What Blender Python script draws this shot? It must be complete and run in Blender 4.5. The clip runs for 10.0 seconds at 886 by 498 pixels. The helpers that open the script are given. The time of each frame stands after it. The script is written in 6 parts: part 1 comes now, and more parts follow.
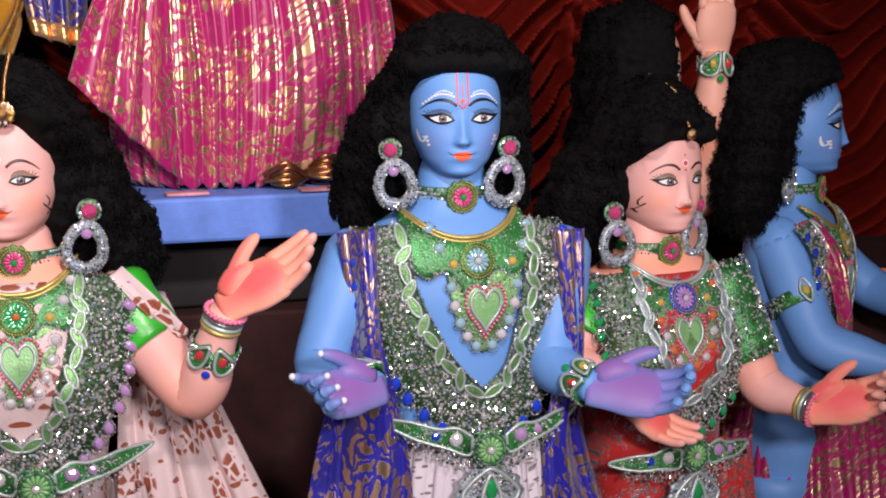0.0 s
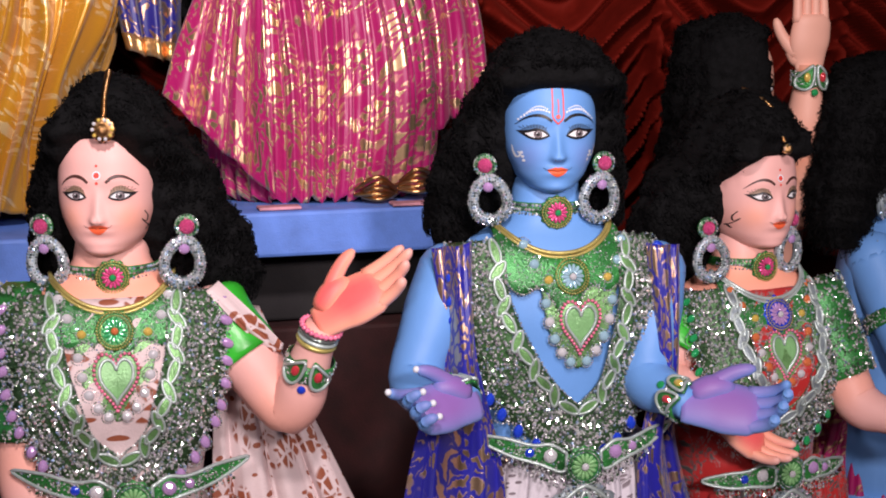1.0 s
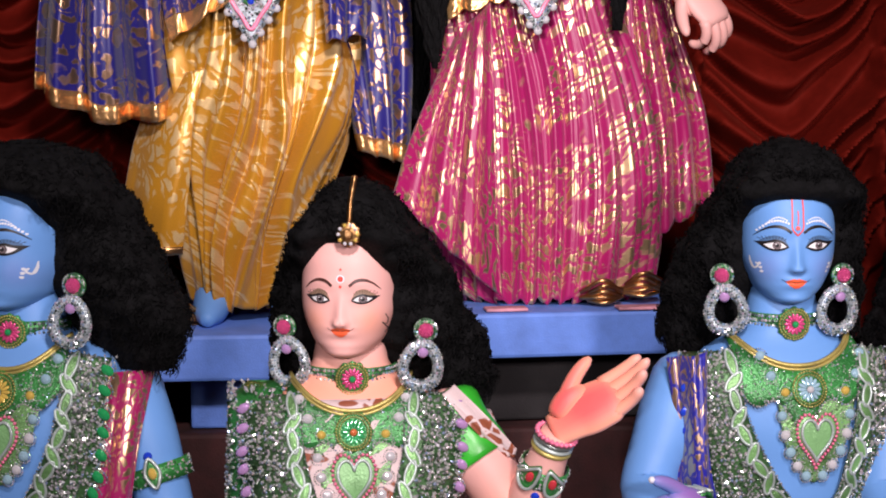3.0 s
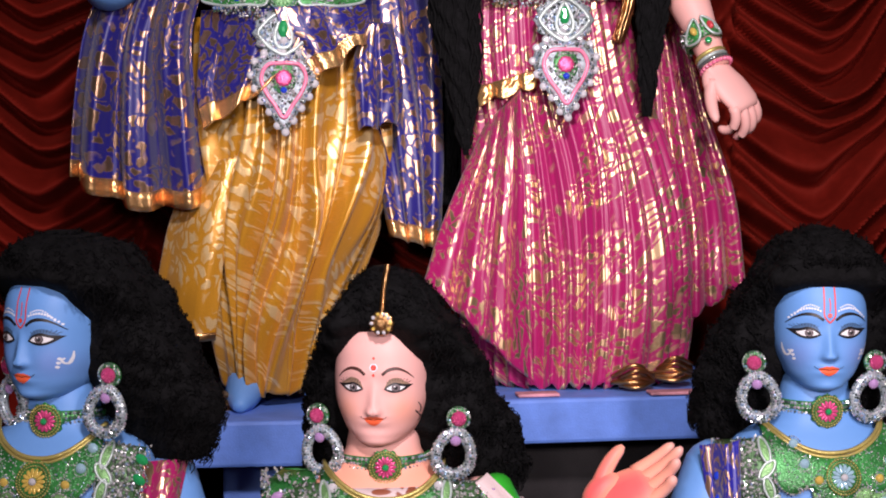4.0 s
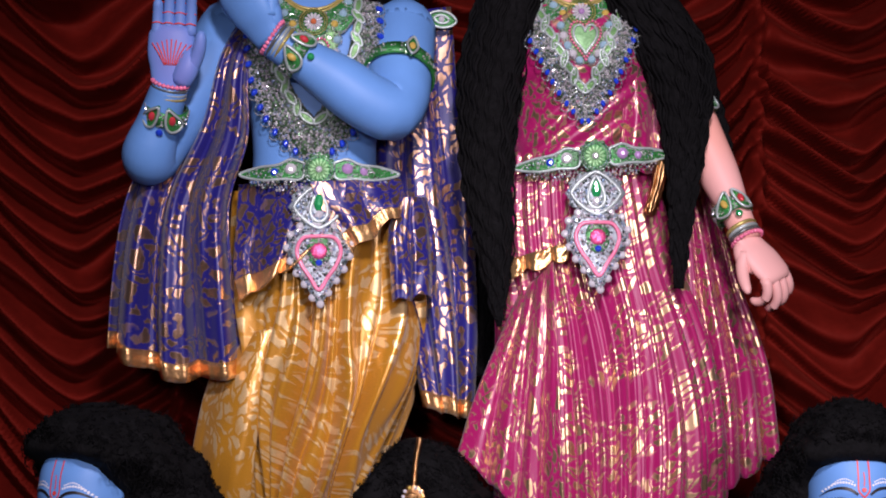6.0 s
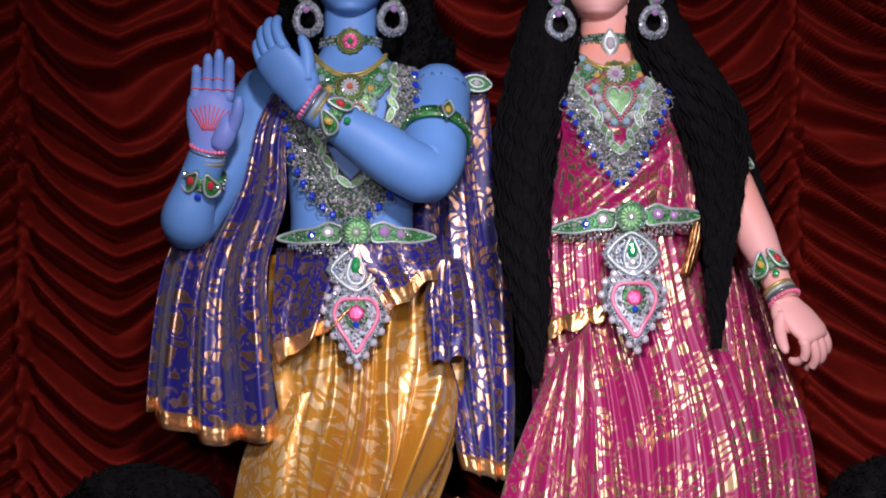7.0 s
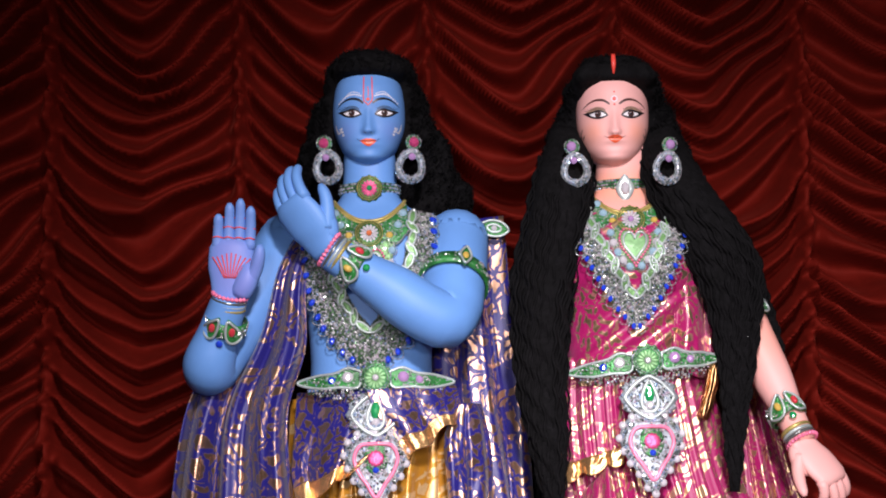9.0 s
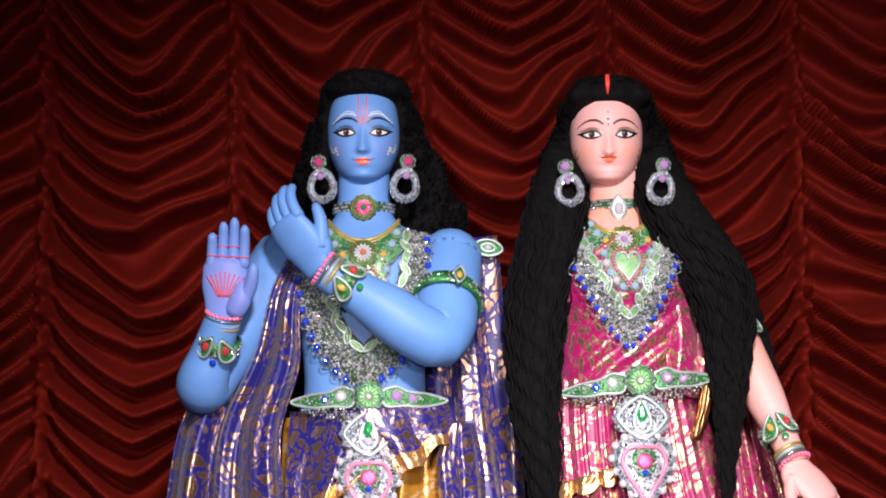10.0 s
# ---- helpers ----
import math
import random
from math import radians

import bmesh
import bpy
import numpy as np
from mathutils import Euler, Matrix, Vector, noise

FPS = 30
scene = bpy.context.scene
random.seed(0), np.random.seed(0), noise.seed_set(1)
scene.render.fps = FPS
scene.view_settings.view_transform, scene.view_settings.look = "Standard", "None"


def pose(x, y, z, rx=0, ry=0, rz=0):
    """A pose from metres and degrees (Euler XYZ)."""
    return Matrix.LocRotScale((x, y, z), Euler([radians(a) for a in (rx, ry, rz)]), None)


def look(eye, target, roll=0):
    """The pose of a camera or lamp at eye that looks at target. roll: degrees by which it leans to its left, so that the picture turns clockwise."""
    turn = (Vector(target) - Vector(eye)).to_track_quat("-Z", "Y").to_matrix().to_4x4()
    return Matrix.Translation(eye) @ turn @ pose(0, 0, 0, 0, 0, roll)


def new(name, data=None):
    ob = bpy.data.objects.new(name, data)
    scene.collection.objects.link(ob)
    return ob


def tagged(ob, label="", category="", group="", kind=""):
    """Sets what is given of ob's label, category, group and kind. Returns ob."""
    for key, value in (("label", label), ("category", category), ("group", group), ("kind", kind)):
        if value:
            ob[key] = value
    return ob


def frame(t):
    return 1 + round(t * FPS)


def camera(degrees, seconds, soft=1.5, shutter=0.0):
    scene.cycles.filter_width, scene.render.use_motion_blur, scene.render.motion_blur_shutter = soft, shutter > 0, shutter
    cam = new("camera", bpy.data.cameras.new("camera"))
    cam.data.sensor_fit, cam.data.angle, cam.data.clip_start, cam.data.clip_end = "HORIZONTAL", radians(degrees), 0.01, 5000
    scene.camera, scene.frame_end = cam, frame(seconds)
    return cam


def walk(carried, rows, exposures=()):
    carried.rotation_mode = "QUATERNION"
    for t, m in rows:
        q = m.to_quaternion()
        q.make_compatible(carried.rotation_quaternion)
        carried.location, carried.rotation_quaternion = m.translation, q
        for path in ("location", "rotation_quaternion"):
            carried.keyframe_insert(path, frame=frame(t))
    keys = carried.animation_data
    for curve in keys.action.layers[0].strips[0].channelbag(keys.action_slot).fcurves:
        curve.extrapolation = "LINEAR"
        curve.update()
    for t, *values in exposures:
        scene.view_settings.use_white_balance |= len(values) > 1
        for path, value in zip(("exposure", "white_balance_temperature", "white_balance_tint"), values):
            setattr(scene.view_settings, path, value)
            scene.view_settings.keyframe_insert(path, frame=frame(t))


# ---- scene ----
cam = camera(29.13, 10.0, soft=1.9)
EYE = 1.8
ROWS = [  # seconds, place, yaw, pitch, lean
    (0.0, 0.1096, 0.0208, -0.0819, -13.734, -9.978, -0.058),
    (0.5, 0.0928, 0.0265, -0.0760, -12.233, -9.770, -0.388),
    (1.0, 0.0724, 0.0341, -0.0699, -11.268, -9.687, -0.311),
    (1.5, 0.0435, 0.0384, -0.0575, -9.863, -9.074, -0.096),
    (2.0, 0.0126, 0.0418, -0.0436, -8.241, -8.536, 0.202),
    (2.5, -0.0172, 0.0399, -0.0349, -6.441, -7.952, 0.172),
    (4.0, -0.0457, 0.0252, 0.0080, -4.422, -4.535, -0.198),
    (4.5, -0.0473, 0.0146, 0.0156, -3.942, -3.390, -0.323),
    (5.0, -0.0378, 0.0077, 0.0253, -3.713, -1.684, -0.372),
    (5.5, -0.0368, 0.0031, 0.0336, -3.614, -0.191, -0.219),
    (7.0, -0.0295, -0.0125, 0.0021, -1.816, 3.417, -0.592),
    (7.5, -0.0286, -0.0251, 0.0187, -1.652, 5.006, -0.671),
    (8.0, -0.0216, -0.0347, 0.0399, -1.353, 6.011, -0.797),
    (8.5, -0.0237, -0.0481, 0.0518, -1.265, 6.844, -0.302),
    (9.0, -0.0192, -0.0624, 0.0513, -1.082, 7.466, -0.899),
    (9.5, -0.0138, -0.0688, 0.0586, -0.955, 7.560, -0.739),
    (10.0, -0.0054, -0.0723, 0.0692, -1.091, 7.827, -0.682),
]
EXPOSE = [(0.0, -0.08, 6650, 13), (2.5, -0.08, 6650, 13), (4.0, -0.12, 6550, 16), (5.5, -0.28, 6250, 22), (7.0, -0.42, 6150, 20), (7.5, -0.4, 6150, 19), (8.5, -0.05, 6250, 15), (9.5, 0.22, 6450, 14), (10.0, 0.33, 6500, 14)]


def eye_pose(x, y, z, yaw, pitch, lean):
    return pose(x, y, EYE + z) @ pose(0, 0, 0, 0, 0, yaw) @ pose(0, 0, 0, 90 + pitch) @ pose(0, 0, 0, 0, 0, lean)


walk(cam, [(t, eye_pose(*r)) for t, *r in ROWS], EXPOSE)

# ---- light: stage floods above the visitors, faint night air ----
world = bpy.data.worlds.new("night")
scene.world = world
world.use_nodes = True
world.node_tree.nodes["Background"].inputs[0].default_value = (0.62, 0.55, 0.58, 1)
world.node_tree.nodes["Background"].inputs[1].default_value = 0.10


def flood(eye, target, watts, size, colour, beam):
    data = bpy.data.lights.new("flood_light", "AREA")
    data.energy, data.size, data.color, data.spread = watts, size, colour, radians(beam)
    ob = new("flood_light", data)
    ob.matrix_world = look(eye, target)


flood((0.3, -0.1, 3.75), (0.22, 3.5, 1.84), 17.2, 0.3, (1.0, 0.9, 0.92), 52)
flood((-0.5, -0.5, 2.3), (0.16, 3.4, 1.72), 6.8, 0.3, (1.0, 0.9, 0.92), 66)
flood((1.0, -0.5, 2.3), (1.15, 3.3, 0.88), 15, 0.3, (1.0, 0.9, 0.92), 70)


# ---- materials ----
def shader(name):
    m = bpy.data.materials.new(name)
    m.use_nodes = True
    nt = m.node_tree
    return m, nt, nt.nodes["Principled BSDF"]


def add(nt, kind, **props):
    n = nt.nodes.new(kind)
    for k, v in props.items():
        if k == "operation":
            n.operation = v
        elif k == "data_type":
            n.data_type = v
        elif k == "attribute_name":
            n.attribute_name = v
        elif k == "feature":
            n.feature = v
        elif k == "wave_profile":
            n.wave_profile = v
    return n


def ramp(nt, src, stops):
    n = nt.nodes.new("ShaderNodeValToRGB")
    el = n.color_ramp.elements
    while len(el) < len(stops):
        el.new(0.5)
    for e, (p, c) in zip(el, stops):
        e.position = p
        e.color = (*c, 1) if len(c) == 3 else c
    nt.links.new(src, n.inputs[0])
    return n.outputs[0]


def blend(nt, fac, a, b):
    n = nt.nodes.new("ShaderNodeMix")
    n.data_type = "RGBA"
    for sock, v in ((n.inputs[0], fac), (n.inputs[6], a), (n.inputs[7], b)):
        if isinstance(v, (tuple, list)):
            sock.default_value = (*v, 1)
        elif isinstance(v, (int, float)):
            sock.default_value = v
        else:
            nt.links.new(v, sock)
    return n.outputs[2]


def grain(nt, scale, detail=3.0, vec=None, rough=0.55):
    n = nt.nodes.new("ShaderNodeTexNoise")
    n.inputs["Scale"].default_value, n.inputs["Detail"].default_value, n.inputs["Roughness"].default_value = scale, detail, rough
    if vec is None:
        tc = nt.nodes.new("ShaderNodeTexCoord")
        vec = tc.outputs["Object"]
    nt.links.new(vec, n.inputs["Vector"])
    return n.outputs["Fac"]


def relief(nt, b, height, strength, dist=0.002):
    n = nt.nodes.new("ShaderNodeBump")
    n.inputs["Strength"].default_value, n.inputs["Distance"].default_value = strength, dist
    nt.links.new(height, n.inputs["Height"])
    nt.links.new(n.outputs[0], b.inputs["Normal"])


def paint(name, colour, rough=0.45, vary=0.12, bump=0.15, coat=0.0, metal=0.0):
    """Painted or moulded surface with faint blotches and brush grain."""
    m, nt, b = shader(name)
    dark = tuple(c * (1 - vary) for c in colour)
    lite = tuple(min(1, c * (1 + vary)) for c in colour)
    nt.links.new(ramp(nt, grain(nt, 14), [(0.3, dark), (0.7, lite)]), b.inputs["Base Color"])
    b.inputs["Roughness"].default_value, b.inputs["Metallic"].default_value = rough, metal
    b.inputs["Coat Weight"].default_value = coat
    relief(nt, b, grain(nt, 240, 2), bump)
    return m


def skin(name, colour, flush, palm):
    """Airbrushed clay: the attribute 'tint' blends to the rouge on palms and cheeks."""
    m, nt, b = shader(name)
    at = add(nt, "ShaderNodeAttribute", attribute_name="tint")
    mottled = ramp(nt, grain(nt, 9), [(0.3, colour), (0.7, tuple(c * 0.9 for c in colour))])
    one = blend(nt, ramp(nt, at.outputs["Fac"], [(0.0, (0, 0, 0)), (0.5, (1, 1, 1))]), mottled, flush)
    two = blend(nt, ramp(nt, at.outputs["Fac"], [(0.5, (0, 0, 0)), (1.0, (1, 1, 1))]), one, palm)
    nt.links.new(two, b.inputs["Base Color"])
    b.inputs["Roughness"].default_value = 0.5
    b.inputs["Specular IOR Level"].default_value = 0.35
    relief(nt, b, grain(nt, 180, 3), 0.10)
    return m


def brocade(name, base, gold, scale=1.0, cover=0.5, base_rough=0.42, metal=0.9, gold_rough=0.28, base_metal=0.0):
    """Satin with woven metal-thread sprays: leaves and small buds on the cloth's own coordinates."""
    m, nt, b = shader(name)
    uv = nt.nodes.new("ShaderNodeUVMap")
    vec = uv.outputs[0]
    warp = nt.nodes.new("ShaderNodeTexNoise")
    warp.inputs["Scale"].default_value = 26 * scale
    warp.inputs["Detail"].default_value = 3
    nt.links.new(vec, warp.inputs["Vector"])
    mixv = nt.nodes.new("ShaderNodeVectorMath")
    mixv.operation = "MULTIPLY_ADD"
    nt.links.new(warp.outputs["Color"], mixv.inputs[0])
    mixv.inputs[1].default_value = (0.06 / scale, 0.06 / scale, 0)
    nt.links.new(vec, mixv.inputs[2])
    vo = nt.nodes.new("ShaderNodeTexVoronoi")
    vo.feature = "DISTANCE_TO_EDGE"
    vo.inputs["Scale"].default_value = 56 * scale
    nt.links.new(mixv.outputs[0], vo.inputs["Vector"])
    leaf = ramp(nt, vo.outputs["Distance"], [(0.11, (0, 0, 0)), (0.17, (1, 1, 1))])
    patch = ramp(nt, grain(nt, 11 * scale, 3, vec), [(0.52 - 0.3 * (cover - 0.3), (0, 0, 0)), (0.58 - 0.3 * (cover - 0.3), (1, 1, 1))])
    mul = nt.nodes.new("ShaderNodeMath")
    mul.operation = "MULTIPLY"
    nt.links.new(leaf, mul.inputs[0])
    nt.links.new(patch, mul.inputs[1])
    fac = mul.outputs[0]
    weave = grain(nt, 400, 2, vec)
    cloth = blend(nt, weave, base, tuple(c * 0.6 for c in base))
    thread = blend(nt, weave, gold, tuple(c * 0.6 for c in gold))
    nt.links.new(blend(nt, fac, cloth, thread), b.inputs["Base Color"])
    for sock, lo, hi in ((b.inputs["Metallic"], base_metal, metal), (b.inputs["Roughness"], base_rough, gold_rough)):
        mr = nt.nodes.new("ShaderNodeMapRange")
        nt.links.new(fac, mr.inputs["Value"])
        mr.inputs["To Min"].default_value, mr.inputs["To Max"].default_value = lo, hi
        nt.links.new(mr.outputs[0], sock)
    b.inputs["Sheen Weight"].default_value = 0.15
    relief(nt, b, blend(nt, 0.5, weave, fac), 0.35, 0.0012)
    return m


def sparkle(name, stops, rough=0.12, metal=0.85, spec=0.5):
    """Small stones and beads: each loose piece takes its own colour."""
    m, nt, b = shader(name)
    ge = nt.nodes.new("ShaderNodeNewGeometry")
    c = ramp(nt, ge.outputs["Random Per Island"], stops)
    c.node.color_ramp.interpolation = "CONSTANT"
    nt.links.new(c, b.inputs["Base Color"])
    b.inputs["Roughness"].default_value, b.inputs["Metallic"].default_value = rough, metal
    b.inputs["Specular IOR Level"].default_value = spec
    return m


def jewel(name, colour, rough=0.1, metal=0.15):
    m, nt, b = shader(name)
    nt.links.new(ramp(nt, grain(nt, 60), [(0.3, tuple(c * 0.6 for c in colour)), (0.7, colour)]), b.inputs["Base Color"])
    b.inputs["Roughness"].default_value, b.inputs["Metallic"].default_value = rough, metal
    b.inputs["Coat Weight"].default_value = 0.8
    return m


def velvet(name, colour):
    m, nt, b = shader(name)
    nap = grain(nt, 38, 5)
    stain = grain(nt, 7, 4)
    lo = tuple(c * 0.38 for c in colour)
    nt.links.new(blend(nt, stain, blend(nt, nap, lo, colour), lo), b.inputs["Base Color"])
    b.inputs["Roughness"].default_value = 0.6
    b.inputs["Specular IOR Level"].default_value = 0.2
    b.inputs["Specular Tint"].default_value = (1, 0.2, 0.15, 1)
    b.inputs["Sheen Weight"].default_value = 0.12
    b.inputs["Sheen Roughness"].default_value = 0.3
    b.inputs["Sheen Tint"].default_value = (0.8, 0.12, 0.08, 1)
    relief(nt, b, nap, 0.25)
    return m


def print_cloth(name, ground, ink, scale=1.0):
    """Pale cotton with block-printed flowers and leaves."""
    m, nt, b = shader(name)
    uv = nt.nodes.new("ShaderNodeUVMap").outputs[0]
    vo = nt.nodes.new("ShaderNodeTexVoronoi")
    vo.inputs["Scale"].default_value = 12 * scale
    vo.inputs["Randomness"].default_value = 0.75
    nt.links.new(uv, vo.inputs["Vector"])
    # petals: rings of distance cut by fine cells
    ring = ramp(nt, vo.outputs["Distance"], [(0.0, (0, 0, 0)), (0.07, (1, 1, 1)), (0.40, (1, 1, 1)), (0.44, (0, 0, 0))])
    fine = nt.nodes.new("ShaderNodeTexVoronoi")
    fine.feature = "DISTANCE_TO_EDGE"
    fine.inputs["Scale"].default_value = 48 * scale
    nt.links.new(uv, fine.inputs["Vector"])
    petal = ramp(nt, fine.outputs["Distance"], [(0.08, (0, 0, 0)), (0.13, (1, 1, 1))])
    mul = nt.nodes.new("ShaderNodeMath")
    mul.operation = "MULTIPLY"
    nt.links.new(ring, mul.inputs[0])
    nt.links.new(petal, mul.inputs[1])
    mp = nt.nodes.new("ShaderNodeMapping")
    mp.inputs["Rotation"].default_value, mp.inputs["Scale"].default_value = (0, 0, 0.7), (1.0, 2.6, 1.0)
    nt.links.new(uv, mp.inputs["Vector"])
    lf = nt.nodes.new("ShaderNodeTexVoronoi")
    lf.inputs["Scale"].default_value = 21 * scale
    nt.links.new(mp.outputs[0], lf.inputs["Vector"])
    stem = ramp(nt, lf.outputs["Distance"], [(0.22, (1, 1, 1)), (0.26, (0, 0, 0))])
    mx = nt.nodes.new("ShaderNodeMath")
    mx.operation = "MAXIMUM"
    nt.links.new(mul.outputs[0], mx.inputs[0])
    nt.links.new(stem, mx.inputs[1])
    weave = grain(nt, 300, 2, uv)
    nt.links.new(blend(nt, mx.outputs[0], blend(nt, weave, ground, tuple(c * 0.8 for c in ground)), ink), b.inputs["Base Color"])
    b.inputs["Roughness"].default_value = 0.6
    relief(nt, b, weave, 0.3)
    return m


SKIN_BLUE = skin("blue_painted_clay", (0.14, 0.33, 0.72), (0.22, 0.22, 0.55), (0.27, 0.13, 0.42))
SKIN_BLUE_RED = skin("blue_clay_red_lines", (0.14, 0.33, 0.72), (0.2, 0.24, 0.62), (0.24, 0.14, 0.45))
SKIN_PINK = skin("pink_painted_clay", (0.86, 0.46, 0.42), (0.92, 0.38, 0.26), (0.88, 0.13, 0.13))
SKIN_TAN = skin("orange_painted_clay", (0.82, 0.42, 0.32), (0.7, 0.22, 0.1), (0.8, 0.15, 0.1))
EYE_WHITE = paint("eye_white", (0.82, 0.8, 0.82), 0.3, 0.03, 0)
INK = paint("black_paint", (0.012, 0.01, 0.012), 0.4, 0.1, 0)
IRIS = paint("grey_brown_iris", (0.2, 0.16, 0.17), 0.25, 0.2, 0)
LIP = paint("orange_red_lips", (0.85, 0.13, 0.05), 0.3, 0.08, 0)
BROW = paint("dark_brown_brow", (0.07, 0.025, 0.02), 0.5, 0.1, 0)
SHADE = paint("olive_eye_shadow", (0.3, 0.19, 0.13), 0.5, 0.1, 0)
SHADE_BLUE = paint("teal_eye_shadow", (0.07, 0.15, 0.3), 0.5, 0.1, 0)
RED = paint("vermilion_paint", (0.75, 0.06, 0.04), 0.45, 0.1, 0)
WHITE = paint("white_paint", (0.75, 0.76, 0.82), 0.5, 0.05, 0)
FACE_MATS = [SKIN_PINK, EYE_WHITE, INK, IRIS, LIP, BROW, SHADE, RED, WHITE]

HAIR, _nt, _b = shader("black_wool_hair")
_nt.links.new(ramp(_nt, grain(_nt, 70, 4), [(0.35, (0.002, 0.002, 0.0022)), (0.75, (0.0055, 0.0052, 0.006))]), _b.inputs["Base Color"])
_b.inputs["Roughness"].default_value = 0.85
_b.inputs["Specular IOR Level"].default_value = 0.12
relief(_nt, _b, grain(_nt, 160, 4), 0.8, 0.004)

CURTAIN = velvet("dark_red_satin_velvet", (0.225, 0.015, 0.009))
BLUE_SILK = brocade("royal_blue_brocade", (0.014, 0.011, 0.2), (0.56, 0.34, 0.22), 0.6, 0.86, 0.42)
# larger leaves than BLUE_SILK; the front row's stronger light is put into its brighter colours
LIT_LEAF_SILK = brocade("lit_blue_satin_gold_leaves", (0.02, 0.018, 0.36), (0.8, 0.52, 0.34), 0.52, 0.72, 0.36)
PINK_SILK = brocade("magenta_brocade", (0.43, 0.008, 0.13), (0.86, 0.58, 0.33), 0.72, 0.72, 0.36)
GOLD_SILK = brocade("yellow_gold_brocade", (0.64, 0.29, 0.02), (0.9, 0.62, 0.28), 0.5, 0.6, 0.28, 0.45, 0.3, 0.25)
RED_SILK = brocade("red_brocade", (0.6, 0.03, 0.03), (0.7, 0.66, 0.66), 1.3, 0.6)
COTTON = print_cloth("cream_cotton_brown_print", (0.74, 0.58, 0.58), (0.28, 0.075, 0.035), 0.8)
PALE = print_cloth("pale_cloth_grey_print", (0.72, 0.66, 0.72), (0.2, 0.16, 0.18), 1.4)
GREEN_SATIN = paint("green_satin", (0.03, 0.42, 0.03), 0.3, 0.25, 0.2)
ORANGE = paint("orange_cloth", (0.85, 0.16, 0.02), 0.6, 0.15, 0.3)
FOIL = paint("gold_foil", (1.0, 0.52, 0.22), 0.24, 0.2, 0.6, 0, 0.85)
BRASS = paint("dull_brass", (0.5, 0.28, 0.12), 0.3, 0.3, 0.4, 0, 1.0)
ROPE = paint("gold_cord", (0.5, 0.41, 0.13), 0.38, 0.3, 0.5, 0, 0.5)
GREEN_SEQ = paint("green_sequin_cloth", (0.03, 0.20, 0.045), 0.28, 0.6, 0.9, 0, 0.25)
LIGHT_GREEN = paint("light_green_satin", (0.22, 0.46, 0.19), 0.35, 0.3, 0.6, 0, 0.15)
SILVER_CORD = paint("silver_white_cord", (0.5, 0.58, 0.56), 0.35, 0.3, 0.5, 0, 0.4)
SILVER_SEQ = paint("silver_sequin_cloth", (0.28, 0.33, 0.36), 0.3, 0.5, 0.9, 0, 0.3)
LEAF_NET = paint("green_bead_net", (0.17, 0.36, 0.13), 0.3, 0.6, 0.9, 0, 0.3)
BAND = paint("grey_green_net", (0.05, 0.13, 0.045), 0.35, 0.5, 0.9, 0, 0.3)
PEARL = sparkle("pearl_beads", [(0, (0.5, 0.52, 0.52)), (0.45, (0.26, 0.29, 0.28)), (0.7, (0.85, 0.84, 0.82))], 0.15, 0.7)
# near-white and dark steps put glints and dark gaps into the bead colours
GLITTER = sparkle("silver_green_glitter", [(0, (0.85, 0.86, 0.85)), (0.25, (0.12, 0.22, 0.12)), (0.4, (0.95, 0.95, 0.93)), (0.6, (0.3, 0.38, 0.28)), (0.75, (0.9, 0.85, 0.95)), (0.86, (0.55, 0.7, 0.98)), (0.93, (0.95, 0.8, 0.9))], 0.14, 0.7)
# here too the dark and white pieces are sparkle contrast held in the colour
CLEAR = sparkle("clear_crystals", [(0, (0.85, 0.86, 0.9)), (0.2, (0.2, 0.26, 0.24)), (0.4, (0.92, 0.75, 0.9)), (0.5, (0.5, 0.68, 0.95)), (0.6, (0.97, 0.97, 0.97)), (0.78, (0.12, 0.15, 0.15)), (0.9, (0.55, 0.6, 0.5))], 0.15, 0.7)
PINK_BEAD = paint("pink_beads", (0.85, 0.2, 0.34), 0.25, 0.2, 0)
PINK_SEQ = paint("pink_sequin", (0.75, 0.08, 0.25), 0.25, 0.4, 0.8, 0, 0.3)
BLUE_GEM = jewel("blue_stone", (0.02, 0.07, 0.75))
GREEN_GEM = jewel("green_stone", (0.02, 0.4, 0.12))
RED_GEM = jewel("red_stone", (0.75, 0.06, 0.08))
ORANGE_GEM = jewel("orange_stone", (0.85, 0.22, 0.08))
LILAC_GEM = jewel("lilac_stone", (0.62, 0.36, 0.72), 0.08, 0.2)
AQUA_GEM = jewel("aqua_stone", (0.42, 0.66, 0.8), 0.08, 0.2)
YELLOW_GEM = jewel("amber_stone", (0.8, 0.55, 0.12))
WHITE_GEM = jewel("white_stone", (0.8, 0.78, 0.82), 0.08, 0.2)
BLUE_PAINT = paint("blue_distemper", (0.10, 0.21, 0.62), 0.6, 0.18, 0.4)
DARK_CLOTH = paint("black_cloth", (0.012, 0.01, 0.011), 0.85, 0.3, 0.5)
MAROON = paint("maroon_cloth", (0.035, 0.006, 0.006), 0.8, 0.4, 0.5)
FLOOR = paint("brown_board", (0.07, 0.05, 0.045), 0.7, 0.3, 0.5)


